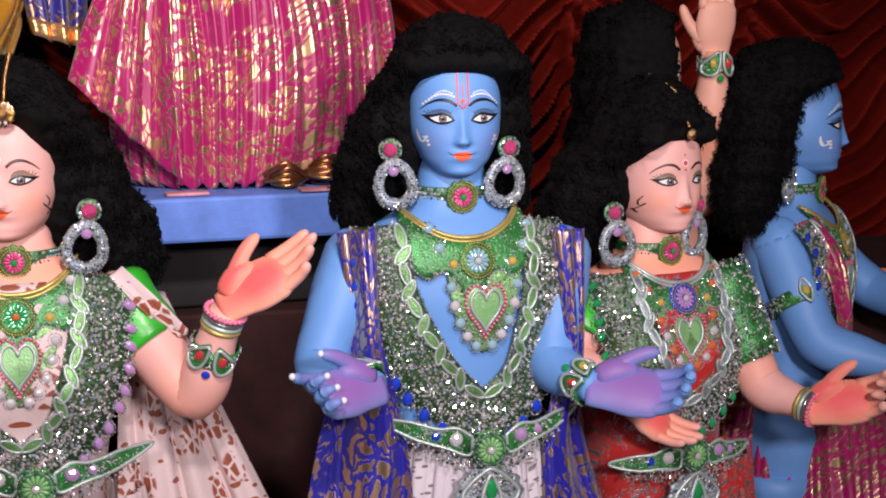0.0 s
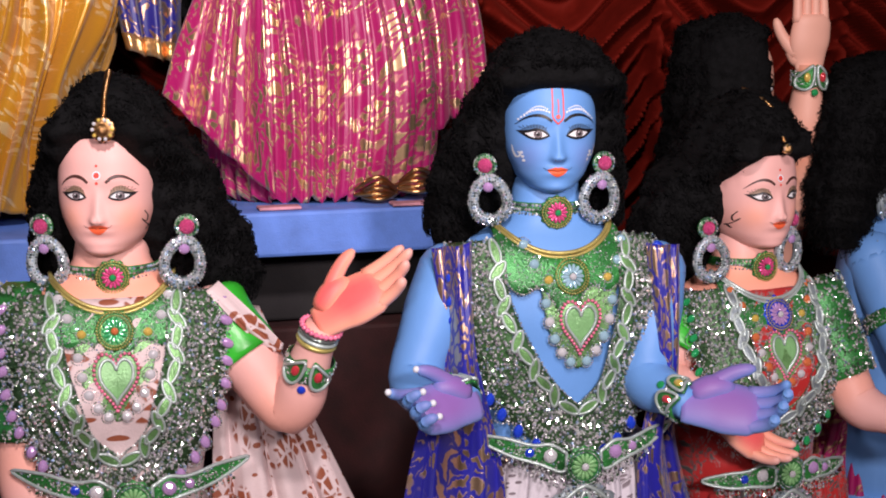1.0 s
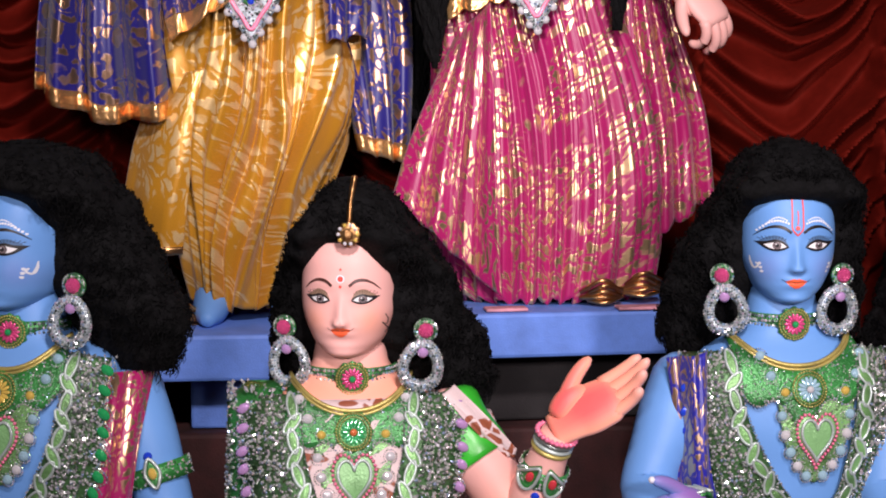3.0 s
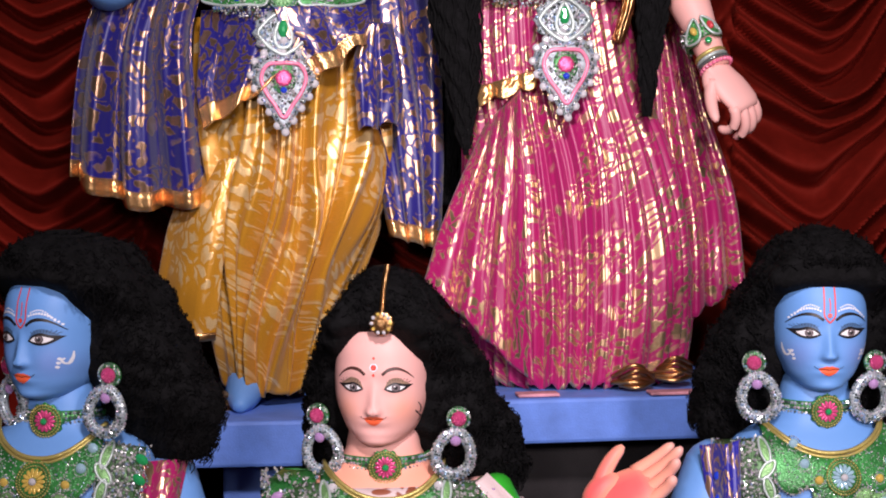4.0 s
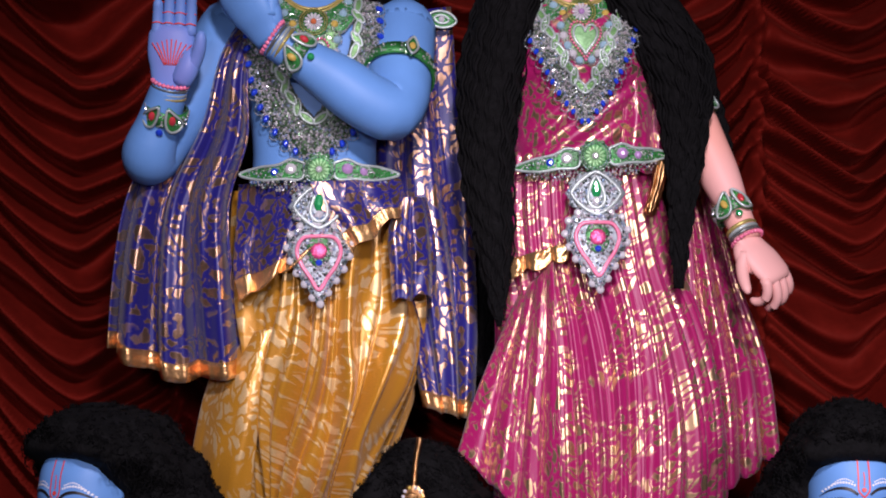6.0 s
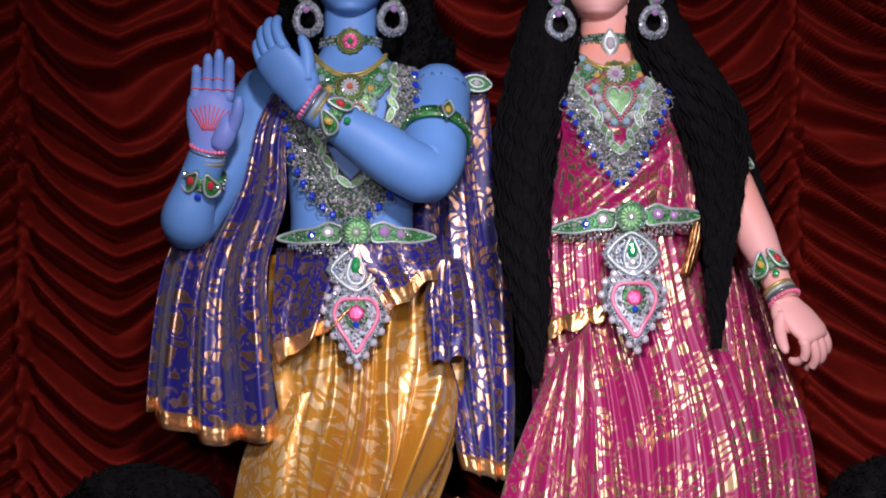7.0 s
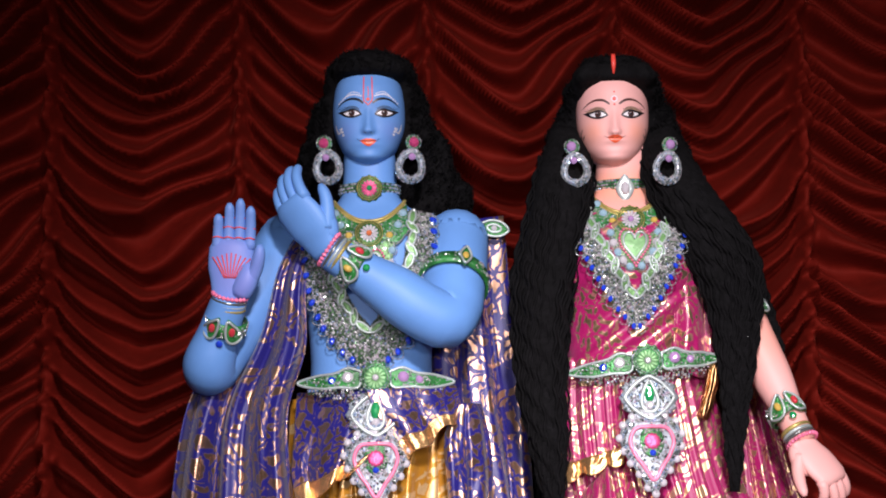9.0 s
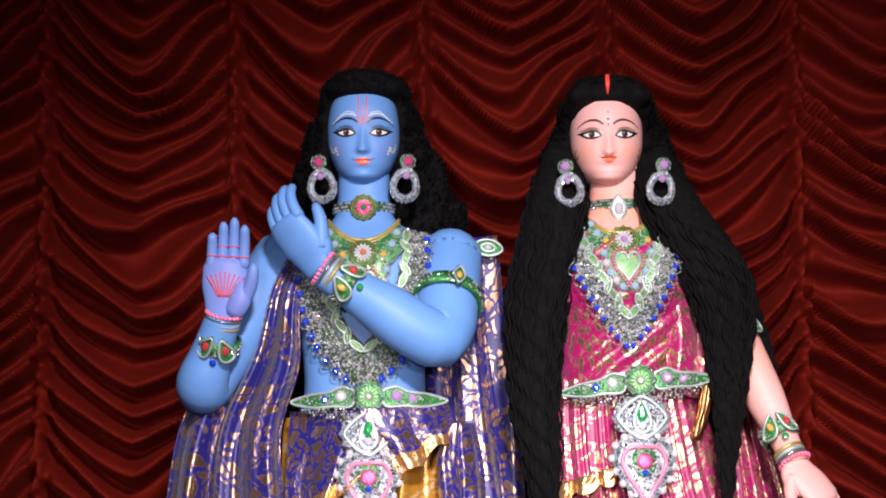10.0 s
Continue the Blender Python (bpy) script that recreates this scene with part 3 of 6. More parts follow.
def palm(b, wr, tip_way, normal, thumb_side, curl=(0.3, 0.3, 0.35, 0.4), thumb=0.5, k=1.0, tint=1.0, nails=None, part_way=0.0, lines=False):
    """A hand at the wrist wr: its fingers run along tip_way, its palm faces normal, the thumb is on the side thumb_side (+1, -1)."""
    d = Vector(tip_way).normalized()
    n = Vector(normal)
    n = (n - d * n.dot(d)).normalized()
    s = d.cross(n) * thumb_side
    d, n, s, o = (np.array(q) for q in (d, n, s, wr))
    P = lambda a, c, e: o + k * (a * d + c * s + e * n)

    def put(line, r, m, flat=1.0, dye=1.0):
        line = np.asarray(line)
        c, up = b.n, n
        before = len(b.v)
        b.tube(line, np.asarray(r) * k, m, 0, 0.0, flat, up)
        V = b.v[before]
        ctr = np.repeat(line, m, 0)
        out = (V - ctr) @ n
        out = out / (np.abs(out).max() + 1e-9)
        b.t[before] = np.clip(out * 0.9 + 0.15, 0, 1) * tint * dye

    # palm: wide flattened loft
    L = [P(a, c, e) for a, c, e in ((-0.015, 0, 0), (0.01, 0.0, 0.001), (0.035, 0.002, 0.0), (0.062, 0.0, 0.0), (0.088, -0.002, -0.001), (0.1, -0.002, -0.002))]
    put(spline(L, 16), herm([(0, 0.028), (0.2, 0.033), (0.45, 0.041), (0.75, 0.041), (0.92, 0.036), (1, 0.026)], np.linspace(0, 1, 16)), 20, 0.42)
    put(spline([P(0.0, 0.016, 0.006), P(0.035, 0.03, 0.012), P(0.06, 0.03, 0.008)], 8), [0.015, 0.019, 0.020, 0.02, 0.019, 0.017, 0.014, 0.008], 12, 0.8)
    lens = (0.076, 0.084, 0.078, 0.062)
    for i in range(4):
        c0 = 0.029 - 0.0185 * i
        a0 = 0.088 - 0.004 * abs(i - 1.2)
        ang, pos = 0.0, np.array([a0, c0, 0.0])
        pts, fan = [pos.copy()], (1.3 - i) * part_way
        for seg, ln in enumerate((0.42, 0.33, 0.25)):
            for _ in range(3):
                ang += curl[i] / 3 * (0.9 if seg == 0 else 1.1)
                pos = pos + lens[i] * ln / 3 * np.array([math.cos(ang) * math.cos(fan), math.sin(fan), math.sin(ang)])
                pts.append(pos.copy())
        line = np.array([P(*q) for q in pts])
        put(line, herm([(0, 0.0112), (0.3, 0.0098), (0.65, 0.0088), (0.9, 0.0072), (1, 0.0035)], np.linspace(0, 1, 10)), 10, 1.0, 0.55)
        if nails is not None:
            e = line[-1] - line[-3]
            e /= np.linalg.norm(e)
            b.ball(line[-1] + e * 0.004 - n * 0.002, (0.0062, 0.0062, 0.0062), 8, 6, nails)
    th = [P(0.02, 0.026, 0.006), P(0.042, 0.04 + 0.006 * thumb, 0.014), P(0.066, 0.046 + 0.016 * thumb, 0.016 + 0.01 * (1 - thumb)), P(0.09, 0.046 + 0.028 * thumb, 0.014 + 0.02 * (1 - thumb))]
    put(spline(th, 12), herm([(0, 0.016), (0.4, 0.0125), (0.75, 0.0105), (0.92, 0.008), (1, 0.004)], np.linspace(0, 1, 12)), 10)
    if lines:
        for q in np.linspace(-1.1, 1.1, 9):
            b.tube(spline([P(0.03, 0.009 * q, 0.0165), P(0.048, 0.018 * q, 0.0178), P(0.07 + 0.004 * math.cos(q * 3), 0.03 * q, 0.0172 - 0.004 * q * q)], 8), 0.0012 * k, 5, 7)
        for a0 in (0.1, 0.118, 0.136):
            for i in range(4):
                c0 = 0.029 - 0.0185 * i
                b.tube(spline([P(a0, c0 + 0.009, 0.0085), P(a0 + 0.002, c0, 0.0125), P(a0, c0 - 0.009, 0.0085)], 6), 0.0013 * k, 5, 7)
    if nails is not None:
        b.ball(th[-1], 0.0062, 8, 6, nails)


class Statue:
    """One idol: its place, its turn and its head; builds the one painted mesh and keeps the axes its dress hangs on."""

    def __init__(self, x, y, eye, yaw, head_turn=0.0, head_tip=0.0, male=True, bust=0.0, k=1.0, gaze=0.0, skin_mat=None, rise=0.0, head_x=0.0, eye_size=1.0):
        self.M = pose(x, y, eye, 0, 0, yaw)
        self.inv = self.M.inverted()
        self.H = pose(head_x, 0.0, 0, head_tip, 0, head_turn)
        self.male, self.bust, self.k, self.eye = male, bust, k, eye
        self.b = Build()
        head(self.b, self.H, male, gaze, eye_size)
        self.rise, self.T = rise, raised(rise)
        torso(self.b, 0.0, bust, self.T, 0.0 if male else 0.5)
        self.mats = [skin_mat or (SKIN_BLUE if male else SKIN_PINK)] + FACE_MATS[1:]
        if male:
            self.mats[6] = SHADE_BLUE

    def loc(self, p):
        return np.array(self.inv @ Vector(p))

    def way(self, d):
        return np.array(self.inv.to_3x3() @ Vector(d))

    def add_arm(self, sh, el, wr, k=1.0):
        arm(self.b, self.loc(sh) + np.array((0, 0, self.rise * 0.8)), self.loc(el), self.loc(wr), k, 0, 0.0 if self.male else 0.26)

    def add_palm(self, wr, way, normal, side, **kw):
        palm(self.b, self.loc(wr), self.way(way), self.way(normal), side, **kw)

    def done(self, label):
        return whole("statue", self.b, self.mats, self.M, label, "statue")


def legs(b, drop, mat=0, reach=1.0):
    """Plain legs down to the support, under the skirts."""
    for sx in (-1, 1):
        b.tube(spline([(sx * 0.085, 0, -0.76), (sx * 0.08, 0.0, -1.1), (sx * 0.075, 0.0, -drop + 0.05)], 16), herm([(0, 0.085), (0.5, 0.058), (1, 0.036)], np.linspace(0, 1, 16)), 14, mat)
        b.tube(spline([(sx * 0.075, 0.05, -drop + 0.026), (sx * 0.08, -0.02, -drop + 0.045), (sx * 0.085, -0.09 * reach, -drop + 0.028), (sx * 0.09, -0.16 * reach, -drop + 0.014)], 16), herm([(0, 0.026), (0.4, 0.042), (0.8, 0.03), (1, 0.012)], np.linspace(0, 1, 16)), 14, mat)


def wob(P, f, seed):
    """Cheap smooth noise from -1 to 1 at points P."""
    q = P * f
    a = np.sin(q[..., 0] * 1.7 + seed + 1.3 * np.sin(q[..., 1] * 1.1 + seed)) + np.sin(q[..., 1] * 2.1 + 1.7 * seed + 1.1 * np.sin(q[..., 2] * 1.3)) + np.sin(q[..., 2] * 1.9 + 2.3 * seed + 1.2 * np.sin(q[..., 0] * 0.9))
    return a / 3


def wig(st, sections, label, seed, curls=11000, dip=0.05, arch=0.0):
    """Thick curly hair: a lumpy body with many loose curls on it. sections: z, (left, right, front, back) about the head."""
    rng = np.random.default_rng(seed)
    zs = np.linspace(sections[0][0], sections[-1][0], 70)
    a = np.linspace(-np.pi, np.pi, 90, endpoint=False)
    S = herm(sections, zs)
    rows = []
    for z, (l, r, f, k) in zip(zs, S):
        x = np.sign(np.sin(a)) * np.abs(np.sin(a)) ** 0.8
        x = np.where(x < 0, x * l, x * r)
        c = np.sign(np.cos(a)) * np.abs(np.cos(a)) ** 0.8
        mid = (k - f) / 2
        hd = (k + f) / 2
        y = mid - c * hd
        y = np.where(c > 0, y + dip * np.exp(-(x / 0.06) ** 2) * np.clip((-z - 0.06) / 0.05, 0, 1), y)
        y = np.where(c > 0, y - arch * np.clip((np.abs(x) - 0.028) / 0.045, 0, 1) * np.clip((z - 0.02) / 0.05, 0, 1) * np.clip((0.15 - z) / 0.04, 0, 1), y)
        rows.append(np.stack([x, y, np.full_like(x, z)], -1))
    P = np.array(rows)
    C = P.mean(1, keepdims=True)
    out = P - C
    out /= np.linalg.norm(out, axis=2, keepdims=True) + 1e-9
    keep = np.clip(np.abs(P[..., 0]) / 0.1 + (P[..., 1] > 0) + (P[..., 2] > 0.11), 0.25, 1)
    P = P + out * (0.010 * wob(P, 38, seed) + 0.007 * wob(P, 85, seed + 4))[..., None] * keep[..., None]
    b = Build()
    b.grid(P, 0, True, 0.0, None, True)
    ii, jj = rng.integers(1, 69, curls), rng.integers(0, 90, curls)
    p, o = P[ii, jj], out[ii, jj]
    ok = ~((np.abs(p[:, 0]) < 0.095) & (p[:, 1] < 0.02) & (p[:, 2] < 0.116))
    p, o = p[ok], o[ok]
    n = len(p)
    t = np.cross(o, rng.normal(size=(n, 3)))
    t /= np.linalg.norm(t, axis=1)[:, None] + 1e-9
    t = t * 0.7 + np.array([0, 0, -0.4])
    w = np.cross(o, t)
    w /= np.linalg.norm(w, axis=1)[:, None] + 1e-9
    s, h, r = rng.uniform(0.010, 0.026, (n, 1)), rng.uniform(0.001, 0.006, (n, 1)), rng.uniform(0.0006, 0.0012, (n, 1))
    bend = rng.uniform(-0.4, 0.4, (n, 1)) * s
    lines = [p - o * 0.004, p + t * s * 0.3 + o * h, p + t * s * 0.7 + o * h * 0.8 + w * bend, p + t * s - o * 0.002]
    rings = np.stack([np.stack([c + r * (math.cos(q) * w + math.sin(q) * o) for q in (0, 2.1, 4.2)], 1) for c in lines], 1)
    i5, i3 = np.meshgrid(np.arange(3), np.arange(3), indexing="ij")
    one = np.stack([i5 * 3 + i3, i5 * 3 + (i3 + 1) % 3, (i5 + 1) * 3 + (i3 + 1) % 3, (i5 + 1) * 3 + i3], -1).reshape(-1, 4)
    b.put(rings.reshape(-1, 3), [(one[None] + (np.arange(n) * 12)[:, None, None]).reshape(-1, 4)])
    return whole("wig", b, HAIR, st.M @ st.H, label, "wig", smooth=True)


# ---- jewellery ----
def dome_mesh(name, mat, n=10):
    """A faceted stone of radius one, lying in the x-z plane, its top towards -y."""
    b = Build()
    a = np.linspace(0, 2 * np.pi, n, endpoint=False)
    rows = [np.stack([r * np.cos(a + o), np.full(n, y), r * np.sin(a + o)], -1) for r, y, o in ((0.95, 0.25, 0), (1.0, 0.0, 0), (0.72, -0.38, 0.3), (0.3, -0.55, 0))]
    b.grid(np.array(rows)[:, ::-1], 0, True, 0.0, None, True)
    return b.mesh(name, [mat], False)


STONES = {}


def stone(mat, parent, p, r, name="stone", tall=1.0, turn=0.0, label=""):
    if mat.name not in STONES:
        STONES[mat.name] = dome_mesh("stone_" + mat.name, mat)
    ob = new(name, STONES[mat.name])
    ob.parent = parent
    ob.matrix_basis = Matrix.LocRotScale(Vector(p), Euler((0, turn, 0)), Vector((r, r, r * tall)))
    return tagged(ob, label)


class Skin:
    """A front surface y(x, z) on which jewellery lies; place() lifts a point off it."""

    def __init__(self, fn):
        self.fn = fn

    def at(self, x, z, h=0.0):
        x, z = np.broadcast_arrays(np.asarray(x, float), np.asarray(z, float))
        return np.stack([x, self.fn(x, z) - h, z], -1)


def outline(shape, n=40):
    """Closed 2-D outlines about (0, 0) with size one."""
    a = np.linspace(0, 2 * np.pi, n, endpoint=False)
    if shape == "heart":
        x, z = 0.95 * np.sin(a) ** 3, (13 * np.cos(a) - 5 * np.cos(2 * a) - 2 * np.cos(3 * a) - np.cos(4 * a)) / 14
        return np.stack([x, z * 1.08 - 0.05], -1)
    if shape == "drop":
        return np.stack([np.sin(a) * (0.62 - 0.32 * np.cos(a)), np.cos(a) * 1.0], -1)
    if shape == "leaf":
        return np.stack([np.cos(a), 0.42 * np.sin(a) * np.abs(np.sin(a)) ** 0.4], -1)
    if shape == "rhomb":
        return np.stack([0.62 * np.sign(np.cos(a)) * np.abs(np.cos(a)) ** 1.5, np.sign(np.sin(a)) * np.abs(np.sin(a)) ** 1.5], -1)
    if shape == "lobes":
        r = 1 + 0.07 * np.cos(12 * a)
        return np.stack([r * np.cos(a), r * np.sin(a)], -1)
    return np.stack([np.cos(a), np.sin(a)], -1)


def place2(shape, cx, cz, sx, sz, turn=0.0, n=40):
    q = outline(shape, n) * np.array([sx, sz])
    c, s = math.cos(turn), math.sin(turn)
    return np.stack([cx + q[:, 0] * c - q[:, 1] * s, cz + q[:, 0] * s + q[:, 1] * c], -1)


def plate(b, sk, ring, h, lift=0.003, mat=0):
    """A slightly domed plate with the given outline on the surface."""
    ring = np.asarray(ring)
    c = ring.mean(0)
    rows = []
    for k, e in ((1.0, -0.004), (1.0, 0.6), (0.92, 0.9), (0.6, 1.0), (0.05, 1.05)):
        q = c + (ring - c) * k
        rows.append(sk.at(q[:, 0], q[:, 1], h + lift * (e - 0.6)))
    b.grid(np.array(rows), mat, True, 0.0, None, True)


def cord(b, sk, path, r, h, mat=0, closed=False, n=None, m=6):
    path = np.asarray(path)
    if closed:
        path = np.r_[path, path[:2]]
    n = n or max(8, int(np.linalg.norm(np.diff(path, axis=0), axis=1).sum() / 0.004))
    q = spline(np.c_[path, np.zeros(len(path))], n)[:, :2]
    b.tube(sk.at(q[:, 0], q[:, 1], h), r, m, mat)


def beads(b, sk, path, r, h, gap=2.1, mat=0, closed=False, jig=0.0, rng=None):
    path = np.asarray(path)
    if closed:
        path = np.r_[path, path[:1]]
    ln = np.linalg.norm(np.diff(path, axis=0), axis=1).sum()
    q = spline(np.c_[path, np.zeros(len(path))], max(3, int(ln / (r * gap))))[:, :2]
    if closed:
        q = q[:-1]
    for i, (p, c) in enumerate(zip(q, sk.at(q[:, 0], q[:, 1], h))):
        b.bead(c + (rng.normal(size=3) * jig if rng is not None else 0), r, mat, i * 0.7)


def medal(parent, sk, x, z, r, h, base, petal, centre, rim=ROPE):
    """A round rosette: disc, petals, bead rim, stone."""
    b = Build()
    plate(b, sk, place2("lobes", x, z, r, r), h, 0.004)
    disc = part("disc", b, base, parent)
    p = Build()
    for k in range(14):
        a = k / 14 * 2 * np.pi
        q = place2("drop", x + 0.4 * r * math.cos(a), z + 0.4 * r * math.sin(a), 0.14 * r, 0.25 * r, a + np.pi / 2, 10)
        plate(p, sk, q, h + 0.004, 0.003)
    part("petal_ring", p, petal, disc)
    g = Build()
    beads(g, sk, place2("round", x, z, 0.9 * r, 0.9 * r), 0.0028, h + 0.004, 1.7, closed=True)
    beads(g, sk, place2("round", x, z, 0.74 * r, 0.74 * r), 0.0022, h + 0.005, 1.8, closed=True)
    part("bead_rim", g, rim, disc)
    stone(centre, disc, sk.at(x, z, h + 0.008), 0.2 * r)
    return disc


def heart(parent, sk, x, z, s, h, fill=LIGHT_GREEN, edge=PINK_BEAD):
    b = Build()
    plate(b, sk, place2("heart", x, z, s, s * 1.15), h, 0.004)
    body = part("heart_pendant", b, fill, parent, "heart pendant edged with pink beads")
    g = Build()
    beads(g, sk, place2("heart", x, z, s * 1.05, s * 1.2, 0, 60), 0.0042, h + 0.003, 1.7, closed=True)
    part("bead_border", g, edge, body)
    c = Build()
    cord(c, sk, place2("heart", x, z, s * 0.8, s * 0.92, 0, 50), 0.0028, h + 0.004, closed=True)
    part("cord", c, SILVER_CORD, body)
    return body


def bib(st, label, seed, gem=BLUE_GEM, leaf_fill=LEAF_NET, collar=ROPE, ros=(GREEN_SEQ, YELLOW_GEM, WHITE_GEM), fill=LIGHT_GREEN, dots=AQUA_GEM, k=1.0, full=True, drop=1.0, dx=0.0, grow=0.006, wide=1.0, mid=0.0, close=1.0, vee=0.0):
    """The stage necklace: cord collar, sequinned bib with rosette and heart, two V bands of leaves, bead strings, hanging stones."""
    rng = np.random.default_rng(seed)
    sk = Skin(lambda x, z: chest_y(np.asarray(x) * 0.8, z, grow, st.bust, st.T))
    T = thing("necklace", st.M, label, "necklace")
    up = st.rise
    Z = lambda z: -0.215 + (z + 0.215) * drop + up
    xs = np.linspace(-1, 1, 33)
    neck = np.stack([xs * 0.098 * wide, up - 0.252 + 0.052 * np.abs(xs) ** 2.2], -1)
    b = Build()
    cord(b, sk, neck, 0.004, 0.005, n=60, m=8)
    c2 = Build()
    cord(c2, sk, neck + [0, -0.007], 0.003, 0.004, n=60)
    part("cord_collar", b, collar, T, "twisted gold cord at the neck")
    part("cord", c2, collar, T)
    # bib cloth
    b = Build()
    u = np.linspace(-1, 1, 41)
    top = np.stack([u * 0.102 * wide, up - 0.258 + 0.052 * np.abs(u) ** 2.2], -1)
    low = np.stack([u * 0.11 * wide, Z(-0.315 - 0.012 * np.cos(u * 9.4) - 0.03 * np.exp(-(u / 0.35) ** 2) + 0.02 * np.abs(u))], -1)
    v = np.linspace(0, 1, 7)[:, None, None]
    G = top[None] * (1 - v) + low[None] * v
    b.grid(sk.at(G[..., 0], G[..., 1], 0.004))
    thick(part("bib_cloth", b, GREEN_SEQ, T, "green sequinned cloth"), 0.002)
    g = Build()
    for _ in range(500):
        uu, vv = rng.uniform(-1, 1), rng.uniform(0, 1)
        p = np.array([np.interp(uu, u, top[:, 0]) * (1 - vv) + np.interp(uu, u, low[:, 0]) * vv, np.interp(uu, u, top[:, 1]) * (1 - vv) + np.interp(uu, u, low[:, 1]) * vv])
        g.bead(sk.at(p[0], p[1], 0.0055), rng.uniform(0.0012, 0.0024), 0, rng.uniform(0, 6))
    beads(g, sk, low, 0.003, 0.006, 1.9)
    tagged(part("sequin_crust", g, GLITTER, T, "", False), kind="stuff")
    # beaded net hanging from the bib round the heart
    w = min(1.0, wide)
    ring = spline([(mid + x * w, Z(z), 0) for x, z in ((-0.07, -0.30), (0.0, -0.31), (0.07, -0.30), (0.062, -0.352), (0.05, -0.392), (0.026, -0.424), (0.0, -0.446), (-0.026, -0.424), (-0.05, -0.392), (-0.062, -0.352), (-0.07, -0.30))], 60)[:-1, :2]
    b = Build()
    plate(b, sk, ring, 0.0035, 0.002)
    net = part("heart_panel", b, LEAF_NET, T, "green beaded net round the heart")
    g = Build()
    c0 = ring.mean(0)
    for _ in range(420):
        q = c0 + (ring[rng.integers(0, len(ring))] - c0) * rng.uniform(0.0, 1.0) ** 0.6
        g.bead(sk.at(q[0], q[1], 0.0052), rng.uniform(0.0012, 0.0022), 0, rng.uniform(0, 6))
    part("sequin_crust", g, GLITTER, net, "", False)
    medal(T, sk, mid * 0.5, Z(-0.287), 0.033, 0.006, *ros)
    heart(T, sk, mid, Z(-0.365), 0.037 * (0.4 + 0.6 * min(1.0, wide)), 0.0065, fill)
    for sx in (-1, 1):
        for x, z, r, m in ((0.092, -0.235, 0.0095, dots), (0.078, -0.266, 0.0095, dots), (0.055, -0.292, 0.008, YELLOW_GEM), (0.062, -0.33, 0.009, dots), (0.056, -0.362, 0.0095, WHITE_GEM), (0.046, -0.392, 0.0095, dots), (0.032, -0.416, 0.009, WHITE_GEM), (0.015, -0.434, 0.009, dots)):
            x = x * min(1.0, wide)
            stone(m, T, sk.at(mid + sx * x, Z(z), 0.006), r)
            q = Build()
            beads(q, sk, place2("round", mid + sx * x, Z(z), r * 1.25, r * 1.25), 0.0019, 0.0055, 1.9, closed=True)
            part("stone_setting", q, GLITTER, T, "", False)
        inner = np.array([(sx * 0.108 * wide * close, Z(-0.225)), (sx * 0.102 * wide * close, Z(-0.32)), (sx * 0.072 * close * wide + mid * 0.5, Z(-0.41)), (sx * 0.034 * wide + mid, Z(-0.475)), (mid, Z(-0.51))])
        outer = np.array([(sx * 0.176 * wide, Z(-0.238)), (sx * 0.178 * wide, Z(-0.34)), (sx * 0.160 * wide + mid * 0.5, Z(-0.45)), (sx * 0.098 * wide + mid, Z(-0.555)), (mid, Z(-0.625))])
        for line, way in ((inner, (1, 0.67, 0.35, 0.12, 0)), (outer, (1, 0.76, 0.47, 0.19, 0))):
            line[:, 0] = line[:, 0] * (1 - vee) + vee * (line[0, 0] * np.array(way) + mid * (1 - np.array(way)))
        I, O = (spline(np.c_[q, np.zeros(5)], 60)[:, :2] for q in (inner, outer))
        L = lambda w: I * (1 - w) + O * w
        base = Build()
        Gq = np.stack([L(w) for w in (0.0, 0.3, 0.6, 0.95)], 1)
        base.grid(sk.at(Gq[..., 0], Gq[..., 1], 0.003))
        thick(part("band_cloth", base, BAND, T), 0.002)
        # leaves with cord edges along the inner line
        q = L(0.16)
        for i in range(11):
            j = 3 + int(i * 5.2)
            d = q[min(j + 2, 59)] - q[j - 2]
            an = math.atan2(d[1], d[0]) + sx * (0.75 if i % 2 else -0.15)
            b = Build()
            lk = 0.55 + 0.45 * min(1.0, wide)
            ring = place2("leaf", q[j][0], q[j][1], 0.0215 * lk, 0.019 * lk, an, 24)
            plate(b, sk, ring, 0.0095, 0.004)
            lf = part("leaf", b, leaf_fill, T)
            c = Build()
            cord(c, sk, ring, 0.0025, 0.0110, closed=True, m=5)
            part("cord", c, SILVER_CORD, lf)
        for w, r in ((0.0, 0.0022), (0.34, 0.0034), (0.46, 0.0040), (0.58, 0.0040), (0.70, 0.0034)):
            g = Build()
            beads(g, sk, L(w), r * 1.15, 0.0085, 2.0, 0, False, 0.0006, rng)
            part("bead_string", g, PEARL, T, "string of silver beads", False)
        g = Build()
        for _ in range(1350):
            w, j = rng.uniform(0.0, 1.0) ** 0.7, rng.integers(0, 60)
            p = L(w)[j] + rng.normal(size=2) * 0.002
            g.bead(sk.at(p[0], p[1], 0.006 + rng.uniform(0, 0.003)), rng.uniform(0.0018, 0.0042), 0, rng.uniform(0, 6))
        tagged(part("crystal_crust", g, GLITTER, T, "", False), kind="stuff")
        q = L(0.97)
